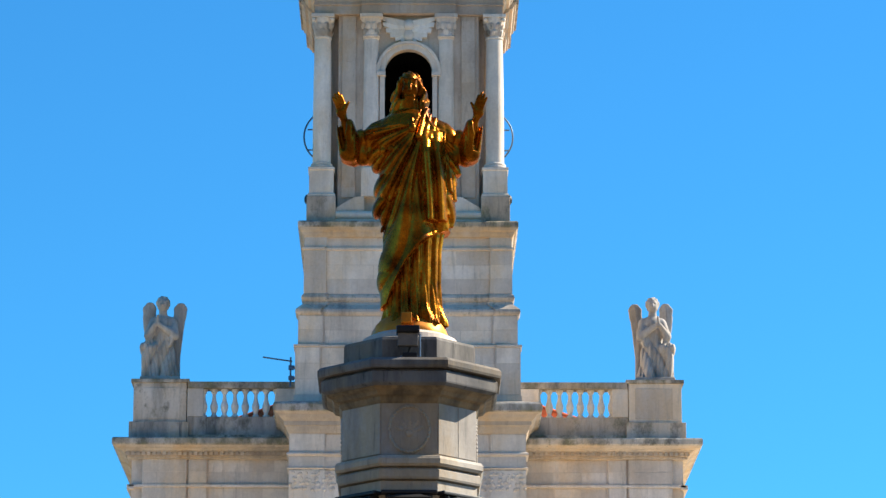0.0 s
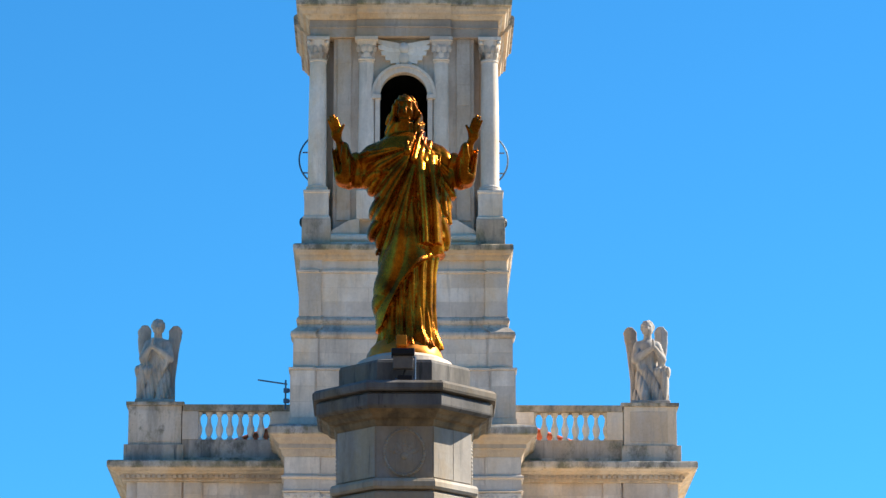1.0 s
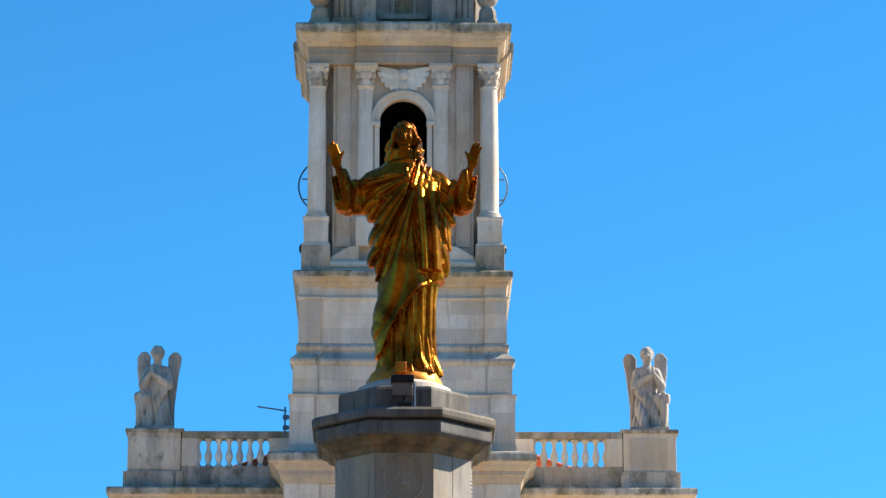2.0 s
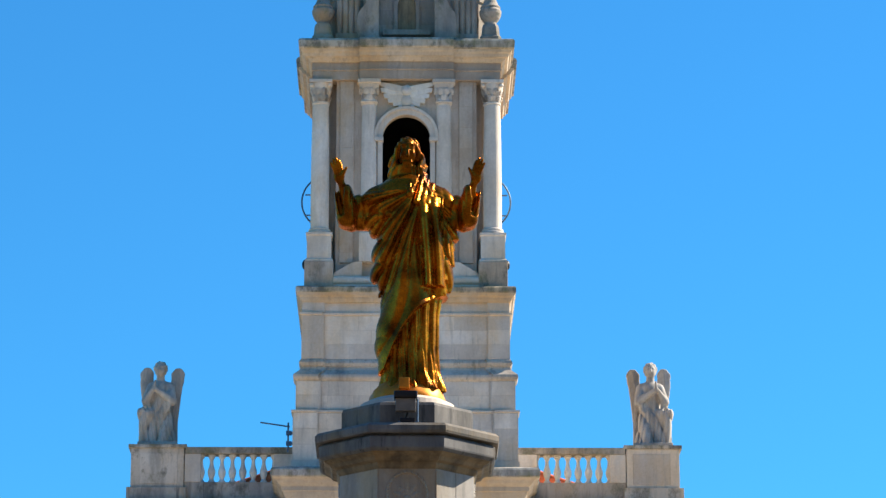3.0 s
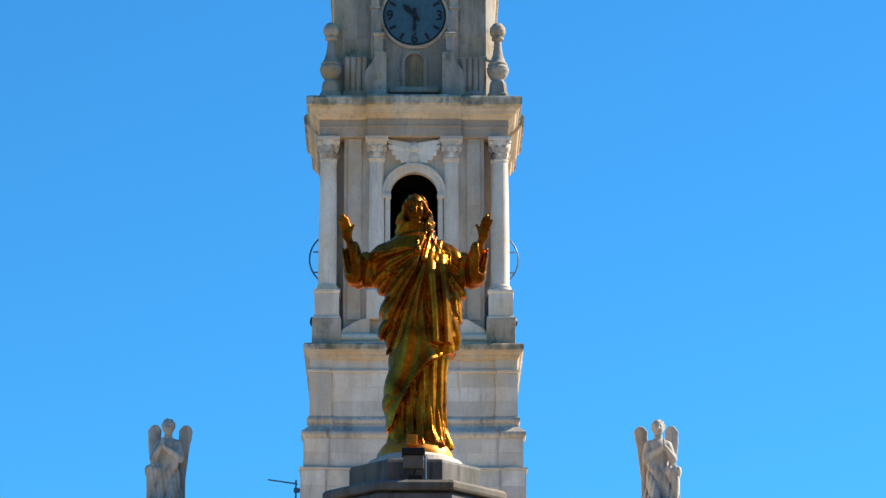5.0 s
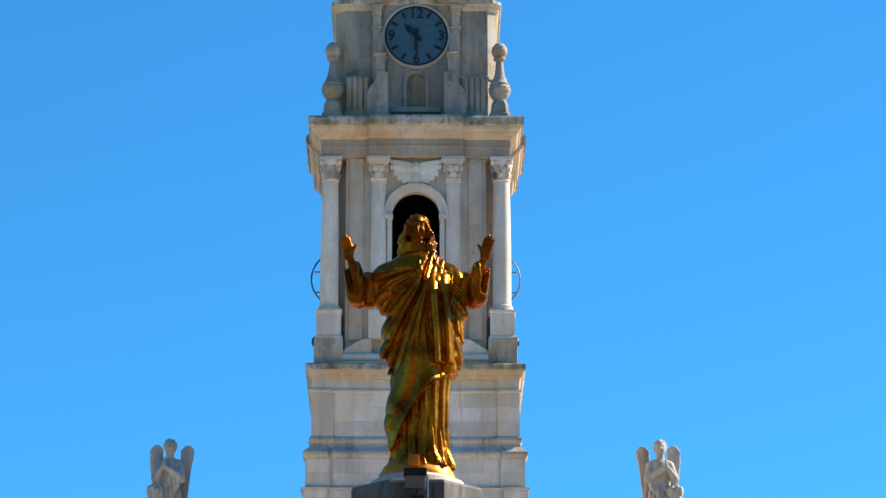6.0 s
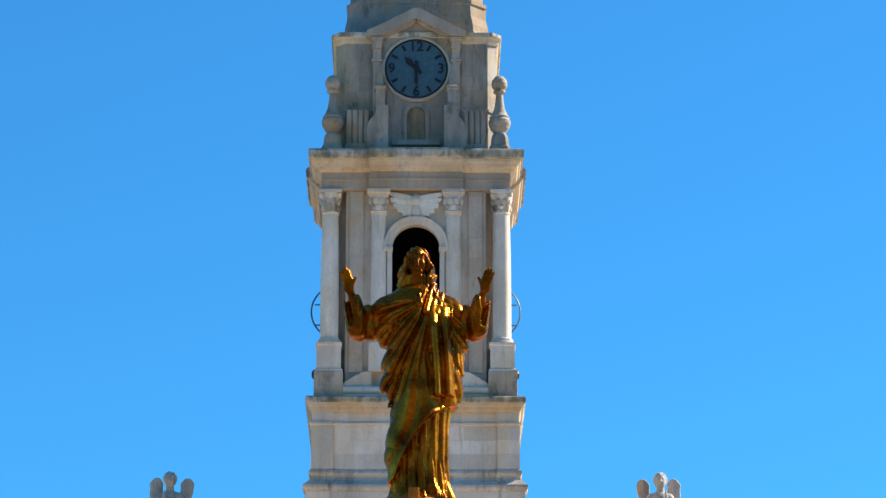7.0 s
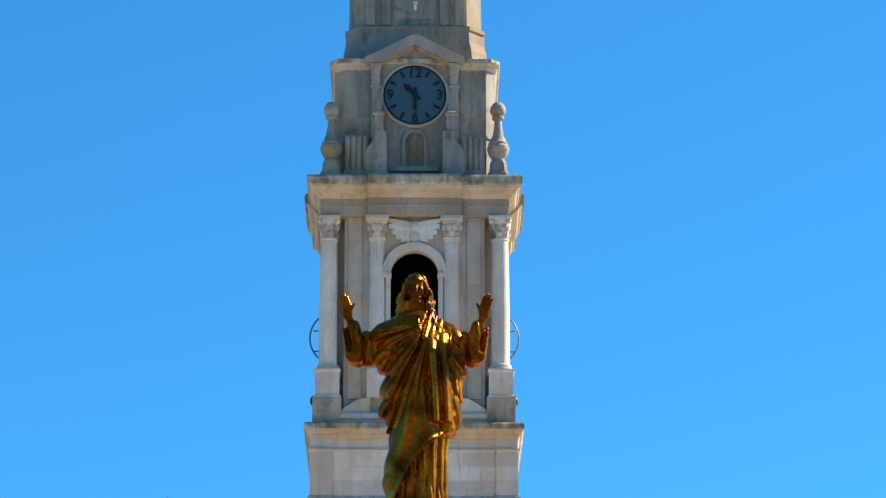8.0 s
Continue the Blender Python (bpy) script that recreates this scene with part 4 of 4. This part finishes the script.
    # zigzag falls under the sleeve
    for a, b, r0, r1 in (((0.52, -0.14, 2.38), (0.60, -0.12, 2.14), 0.06, 0.055), ((0.46, -0.24, 2.34), (0.49, -0.25, 1.86), 0.045, 0.055), ((0.54, -0.14, 2.16), (0.555, -0.12, 1.78), 0.055, 0.06), ((0.45, -0.24, 1.9), (0.47, -0.22, 1.56), 0.045, 0.05), ((0.52, -0.10, 1.8), (0.51, -0.1, 1.42), 0.05, 0.055), ((0.44, -0.18, 1.62), (0.45, -0.16, 1.38), 0.045, 0.05), ((0.47, 0.02, 2.2), (0.46, 0.02, 1.4), 0.08, 0.07)):
        f = blend_min(f, np.maximum(capsule(P, a, b, r0, r1) - 0.012 * np.sin(40 * x + 6 * z), b[2] - z), 0.012)
    return f


def arm_field(P, s, d):
    """Raised arm with a wide hanging sleeve; s: side, d: shift across."""
    z = P[..., 2]

    def at(x, y, zz):
        return (s * x + d, y, zz)
    u = (P[..., 0] - d) * s
    sl = capsule(P, at(0.30, 0.0, 2.74), at(0.70, -0.05, 2.60), 0.16, 0.13)
    sl = blend_min(sl, capsule(P, at(0.3, 0.02, 2.48), at(0.72, -0.05, 2.42), 0.13, 0.12), 0.08)
    sl = blend_min(sl, capsule(P, at(0.77, -0.08, 2.42), at(0.81, -0.22, 2.72), 0.13, 0.12), 0.05)
    sl = blend_min(sl, capsule(P, at(0.78, -0.20, 2.42), at(0.81, -0.29, 2.74), 0.12, 0.115), 0.05)
    drape = pleats(11 * u + 3 * P[..., 1] + 1.4 * z + 0.6 * np.sin(6 * z), 0.6) + 0.4 * pleats(25 * u + 4 * z, 0.8) - 0.8
    sl = sl - 0.042 * drape * np.clip((0.84 - u) / 0.15, 0, 1)
    for yy in (-0.44, -0.34, -0.25):
        sl = np.maximum(sl, -capsule(P, at(0.862, yy, 2.98), at(0.845, yy + 0.02, 2.46), 0.085, 0.045))
    arm = capsule(P, at(0.80, -0.14, 2.58), at(0.83, -0.26, 2.86), 0.055, 0.048)
    palm = ellipsoid(P, at(0.87, -0.30, 2.97), (0.075, 0.045, 0.10))
    arm = blend_min(arm, palm, 0.05)
    for i, (tx, tz) in enumerate(((0.872, 3.17), (0.915, 3.205), (0.952, 3.18), (0.978, 3.13))):
        arm = blend_min(arm, capsule(P, at(0.822 + 0.032 * i, -0.32, 3.01), at(tx, -0.35 - 0.01 * i, tz), 0.024, 0.017), 0.008)
    arm = blend_min(arm, capsule(P, at(0.83, -0.33, 2.96), at(0.775, -0.36, 3.07), 0.026, 0.018), 0.02)
    return blend_min(sl, arm, 0.008)


def statue_field(P):
    level = float(P[..., 2].flat[0])
    f = robe_field(P)
    if 2.1 < level:
        f = blend_min(f, arm_field(P, -1, -0.06), 0.07)
        f = blend_min(f, arm_field(P, 1, 0.015), 0.07)
        f = breast_and_head(P, f)
    return f


def breast_and_head(P, f):
    x, y, z = P[..., 0], P[..., 1], P[..., 2]
    c = -0.022
    # neck and sloping shoulders
    f = blend_min(f, capsule(P, (c, -0.03, 2.8), (c, -0.04, 3.12), 0.12, 0.085), 0.05)
    for s in (-1, 1):
        f = blend_min(f, capsule(P, (c + s * 0.14, 0.0, 2.92), (c + s * 0.42, 0.0, 2.79), 0.085, 0.115), 0.06)
    # crossing lapels
    for k in range(4):
        f = blend_min(f, capsule(P, (0.17 + 0.07 * k, -0.17 + 0.045 * k, 3.0 - 0.04 * k), (0.09 + 0.075 * k, -0.385 + 0.022 * k, 2.60 - 0.01 * k), 0.036, 0.042), 0.012)
    for k in range(4):
        f = blend_min(f, capsule(P, (-0.20 - 0.075 * k, -0.15 + 0.035 * k, 2.93 - 0.04 * k), (-0.07 - 0.10 * k, -0.375 + 0.025 * k, 2.48 - 0.02 * k), 0.042, 0.046), 0.012)
    # head bent a little forward: face, brow, cheeks, nose, mouth, long beard
    B = P.copy()
    B[..., 1] = y + 0.28 * (z - 3.22)
    face = ellipsoid(B, (c, -0.13, 3.31), (0.118, 0.145, 0.21))
    face = blend_min(face, ellipsoid(B, (c, -0.185, 3.07), (0.076, 0.10, 0.16)) - 0.008 * np.sin(60 * x) * np.sin(30 * z), 0.06)
    face = blend_min(face, capsule(B, (c - 0.078, -0.252, 3.41), (c + 0.078, -0.252, 3.41), 0.017, 0.017), 0.022)
    for s in (-1, 1):
        face = np.maximum(face, -ellipsoid(B, (c + s * 0.052, -0.285, 3.362), (0.036, 0.042, 0.028)))
        face = blend_min(face, ellipsoid(B, (c + s * 0.066, -0.228, 3.28), (0.034, 0.035, 0.05)), 0.03)
    face = blend_min(face, capsule(B, (c, -0.265, 3.39), (c, -0.315, 3.255), 0.015, 0.026), 0.012)
    face = blend_min(face, capsule(B, (c - 0.055, -0.262, 3.185), (c + 0.055, -0.262, 3.185), 0.018, 0.018), 0.012)
    face = np.maximum(face, -capsule(B, (c - 0.035, -0.292, 3.155), (c + 0.035, -0.292, 3.155), 0.014, 0.014))
    # hair: parted cap, then long locks that fall in front of the shoulders
    hair = ellipsoid(B, (c, -0.045, 3.37), (0.158, 0.185, 0.19))
    hair = blend_min(hair, capsule(B, (c, 0.05, 3.35), (c, 0.07, 2.98), 0.16, 0.16), 0.06)
    wave = 0.014 * np.sin(17 * z + 6 * y)
    for s in (-1, 1):
        Q = B + np.stack([s * wave, 0 * wave, 0 * wave], -1)
        for k in range(3):
            way = [(c + s * (0.115 + 0.012 * k), -0.15 + 0.075 * k, 3.43), (c + s * (0.155 + 0.012 * k), -0.14 + 0.07 * k, 3.26), (c + s * (0.178 + 0.02 * k), -0.18 + 0.07 * k, 3.06), (c + s * (0.205 + 0.04 * k), -0.27 + 0.08 * k, 2.84)]
            for a, b, r0, r1 in zip(way, way[1:], (0.034, 0.042, 0.06), (0.042, 0.06, 0.04)):
                hair = blend_min(hair, capsule(Q, a, b, r0, r1), 0.014)
    hair = hair - 0.011 * np.sin(70 * x + 6 * np.sin(9 * z)) - 0.006 * np.sin(55 * y + 24 * z)
    hair = hair + 0.008 * np.exp(-((x - c) / 0.02) ** 2) * np.clip((z - 3.45) / 0.05, 0, 1)
    hair = np.maximum(hair, -ellipsoid(B, (c, -0.34, 3.19), (0.106, 0.24, 0.27)))
    f = blend_min(f, blend_min(face, hair, 0.005), 0.012)
    # flame-topped ornament on the breast
    f = blend_min(f, ellipsoid(P, (0.01, -0.42, 2.70), (0.05, 0.05, 0.06)), 0.012)
    for k in (-1, 0, 1):
        f = blend_min(f, capsule(P, (0.01 + 0.02 * k, -0.41, 2.75), (0.01 + 0.055 * k, -0.385, 2.85 - 0.025 * abs(k)), 0.02, 0.013), 0.008)
    return f


v, q = sculpt(statue_field, (-1.12, -0.64, 0.08), (1.08, 0.56, 3.66), 0.0125)
statue = statue_mesh("statue", v, q, GOLD)
statue.matrix_basis = pose(MX + 0.02, MY, 11.66)
tagged(statue, "gilded bronze robed statue with raised open arms on the column", "statue")


# ---- kneeling winged stone statues on the facade pedestals ----
def angel_field(P):
    x, y, z = P[..., 0], P[..., 1], P[..., 2]
    # robe: hips and trailing skirt, raised thigh and shin
    f = capsule(P, (0.02, 0.1, 1.15), (0.03, 0.02, 2.1), 0.38, 0.33)
    f = blend_min(f, capsule(P, (0.12, 0.15, 0.35), (0.08, 0.08, 1.2), 0.46, 0.34), 0.15)
    f = blend_min(f, capsule(P, (-0.02, 0.0, 1.12), (-0.54, -0.45, 1.20), 0.25, 0.17), 0.1)
    f = blend_min(f, capsule(P, (-0.56, -0.45, 1.18), (-0.46, -0.40, 0.2), 0.165, 0.17), 0.06)
    f = blend_min(f, capsule(P, (0.18, -0.1, 0.75), (0.22, -0.45, 0.22), 0.28, 0.22), 0.12)
    f = blend_min(f, capsule(P, (-0.26, -0.18, 0.95), (-0.24, -0.2, 0.2), 0.22, 0.26), 0.1)
    cloth = pleats(7.5 * (x - 0.4 * z) + 1.2 * np.sin(2 * z) + 0.5, 0.6) + 0.6 * pleats(19 * (x + 0.15 * z) + 3 * y, 0.7) - 0.95
    f = f - 0.08 * cloth * np.clip((2.0 - z) * 1.4, 0, 1)
    # shoulders, arms, joined palms
    f = blend_min(f, capsule(P, (-0.28, 0.0, 2.2), (0.34, 0.0, 2.2), 0.17, 0.17), 0.12)
    for s in (-1, 1):
        f = blend_min(f, capsule(P, (0.03 + s * 0.36, -0.04, 2.14), (0.0 + s * 0.46, -0.26, 1.66), 0.15, 0.16), 0.06)
        f = blend_min(f, capsule(P, (0.0 + s * 0.46, -0.26, 1.68), (-0.16 + s * 0.04, -0.52, 2.02), 0.15, 0.075), 0.04)
        sleeve = capsule(P, (s * 0.42, -0.28, 1.66), (s * 0.30, -0.30, 1.32), 0.10, 0.05)
        f = blend_min(f, sleeve - 0.02 * np.sin(24 * x + 8 * z), 0.05)
    f = blend_min(f, capsule(P, (-0.15, -0.55, 2.0), (-0.13, -0.58, 2.3), 0.07, 0.035), 0.03)
    for k in range(4):
        f = blend_min(f, capsule(P, (-0.26 + 0.05 * k, -0.17, 2.2 - 0.05 * k), (0.30, -0.26, 1.92 - 0.2 * k), 0.03, 0.045), 0.02)
    # neck, head and curled hair
    f = blend_min(f, capsule(P, (0.02, 0.0, 2.3), (0.02, -0.06, 2.58), 0.16, 0.14), 0.05)
    head = ellipsoid(P, (0.02, -0.13, 2.76), (0.18, 0.21, 0.25))
    head = blend_min(head, capsule(P, (0.02, -0.33, 2.80), (0.02, -0.36, 2.72), 0.02, 0.035), 0.03)
    for s in (-1, 1):
        head = np.maximum(head, -ellipsoid(P, (0.02 + s * 0.075, -0.335, 2.81), (0.05, 0.05, 0.032)))
    hair = ellipsoid(P, (0.02, -0.02, 2.83), (0.25, 0.26, 0.265)) - 0.02 * np.sin(30 * x + 4 * z) * np.sin(26 * z + 9 * y)
    hair = np.maximum(hair, -ellipsoid(P, (0.02, -0.38, 2.71), (0.175, 0.26, 0.23)))
    f = blend_min(f, blend_min(head, hair, 0.01), 0.02)
    # wings: the inner one short, the outer one sweeps down to the plinth
    for mid, wide, low, top in (([-0.42, -0.44, -0.47, -0.50, -0.50, -0.48], [0.05, 0.08, 0.14, 0.21, 0.23, 0.23], 1.1, 2.95), ([0.52, 0.50, 0.50, 0.55, 0.61, 0.62], [0.09, 0.12, 0.15, 0.19, 0.23, 0.24], 0.1, 2.93)):
        u = x - np.interp(z, [0.0, 0.8, 1.5, 2.2, 2.7, 3.0], mid)
        w = np.interp(z, [0.0, 0.8, 1.5, 2.2, 2.7, 3.0], wide)
        cap = np.sqrt(np.clip((top + 0.03 - z) / 0.2, 0, 1))
        feather = 0.03 * pleats(14 * u + 1.2 * z, 0.7) * np.clip(2.6 - z, 0, 1) + 0.02 * pleats(9 * z + 5 * u) * np.clip((z - 1.9) * 2, 0, 1)
        wing_d = np.maximum(np.maximum(np.abs(u) - w * cap, np.abs(y - 0.40 - 0.25 * np.abs(u)) - 0.09), np.maximum(low - z, z - top)) - 0.03 + 0.04 - feather
        f = blend_min(f, wing_d * 0.8, 0.03)
    plate = np.maximum(np.maximum(np.abs(x) - 0.70, np.abs(y) - 0.72), np.abs(z - 0.07) - 0.1)
    f = blend_min(f, plate, 0.03)
    return f


v, q = sculpt(angel_field, (-0.9, -0.9, -0.06), (1.06, 0.8, 3.22), 0.024)
for s in (1, -1):
    vv = v * np.array([s, 1, 1])
    a = statue_mesh("angel_statue", vv, q if s > 0 else q[:, ::-1], LIME_CARVED)
    a.matrix_basis = pose(TX - s * 9.62, FY + 1.0, 29.42) @ Matrix.Diagonal((1.1, 1.1, 1.15, 1))
    tagged(a, "weathered pale stone kneeling winged statue on a parapet pedestal", "statue", "winged statues on the facade")


# ---- dressed stone blocks, each one apart ----
def unit_block():
    bm = bmesh.new()
    e = 0.012
    back = [bm.verts.new((x, 0.5, z)) for x, z in ((-0.5, -0.5), (0.5, -0.5), (0.5, 0.5), (-0.5, 0.5))]
    mid = [bm.verts.new((x, -0.1, z)) for x, z in ((-0.5, -0.5), (0.5, -0.5), (0.5, 0.5), (-0.5, 0.5))]
    top = [bm.verts.new((x, -0.5, z)) for x, z in ((-0.5 + e, -0.5 + e), (0.5 - e, -0.5 + e), (0.5 - e, 0.5 - e), (-0.5 + e, 0.5 - e))]
    for a, b in ((back, mid), (mid, top)):
        for i in range(4):
            j = (i + 1) % 4
            bm.faces.new((a[i], a[j], b[j], b[i]))
    bm.faces.new(top)
    bm.faces.new(back[::-1])
    return bm


blocks = {}
masons = random.Random(7)


def ashlar(parent, mat, x0, x1, z0, z1, y, courses, length, proud=0.009, gap=0.011):
    """Courses of blocks on a wall face that looks along -y."""
    h = (z1 - z0) / courses
    for c in range(courses):
        n = max(1, round((x1 - x0) / length))
        w = (x1 - x0) / n
        cuts = [x0] + [x0 + w * (i + (0.5 if c % 2 and n > 1 else 0.0)) + masons.uniform(-0.06, 0.06) * w for i in range(0 if c % 2 and n > 1 else 1, n)] + [x1]
        for a, b in zip(cuts, cuts[1:]):
            out = proud + masons.uniform(-0.003, 0.003)
            m = Matrix.LocRotScale(((a + b) / 2, y - out + 0.06, z0 + (c + 0.5) * h), None, (b - a - gap, 0.12, h - gap))
            if mat.name not in blocks:
                o = part("ashlar_block", unit_block(), mat, parent, at=m)
                blocks[mat.name] = o.data
            else:
                o = new("ashlar_block", blocks[mat.name])
                o.parent, o.matrix_basis = parent, m


for x0, x1, y in ((-3.14, 3.14, -3.90), (-3.97, -3.16, -3.99), (3.16, 3.97, -3.99)):
    ashlar(tower, LIME, x0, x1, 32.3, 33.97, y, 3, 1.3)
for x0, x1, y in ((-3.3, 3.3, -4.19), (-4.25, -3.36, -4.28), (3.36, 4.25, -4.28)):
    ashlar(tower, LIME, x0, x1, 28.25, 30.08, y, 3, 1.4)
for x0, x1, y in ((-3.2, 3.2, -4.09), (-4.15, -3.26, -4.18), (3.26, 4.15, -4.18)):
    ashlar(tower, LIME, x0, x1, 30.26, 31.34, y, 2, 1.4)
for x0, x1, y in ((-3.1, 3.1, -4.40), (-4.44, -3.13, -4.46), (3.13, 4.44, -4.46)):
    ashlar(tower, LIME, x0, x1, 26.06, 26.7, y, 1, 1.3)
    ashlar(tower, LIME, x0, x1, 25.48, 25.82, y, 1, 1.3)
for s in (-1, 1):
    a, b = sorted((s * 2.07, s * 2.58))
    ashlar(tower, LIME_BUFF, a, b, 36.6, 43.4, -ARM - 0.07, 8, 0.9)
    a, b = sorted((s * 1.8, s * 2.28))
    ashlar(tower, LIME_UPPER, a, b, 47.2, 49.85, -CH, 4, 0.7)
    a, b = sorted((s * 2.33, s * 2.8))
    ashlar(tower, LIME_UPPER, a, b, 47.2, 49.85, -CH, 4, 0.8)
    ashlar(tower, LIME_UPPER, *sorted((s * 0.55, s * 1.38)), 46.0, 47.3, CF, 2, 0.8)
for s, w in wings:
    for x0, x1, y in ((4.6, 7.66, 0.1), (7.74, 8.4, 0.0), (8.52, 10.18, -0.02)):
        ashlar(w, LIME, *sorted((s * x0, s * x1)), 23.4, 25.16, y, 3, 1.2)
        ashlar(w, LIME, *sorted((s * x0, s * x1)), 25.34, 26.28, y, 2, 1.2)

carved = new("carved_relief")
carved.parent = tower
tagged(carved, "rough foliage carving")
chip = bmesh.new()
bmesh.ops.create_icosphere(chip, subdivisions=1, radius=0.085, matrix=Matrix.Diagonal((1, 0.4, 0.7, 1)))
me = None
for i in range(64):
    for j in range(4):
        x = -4.35 + 8.7 * i / 63
        m = pose(x + masons.uniform(-0.1, 0.1), -4.37 - (0.1 if abs(x) > 3.1 else 0.0), 25.18 - 0.19 * j + masons.uniform(-0.05, 0.05), 0, masons.uniform(0, 180), 0)
        if me is None:
            o = part("carved_leaf", chip, LIME, carved, at=m)
            me = o.data
        else:
            o = new("carved_leaf", me)
            o.parent, o.matrix_basis = carved, m
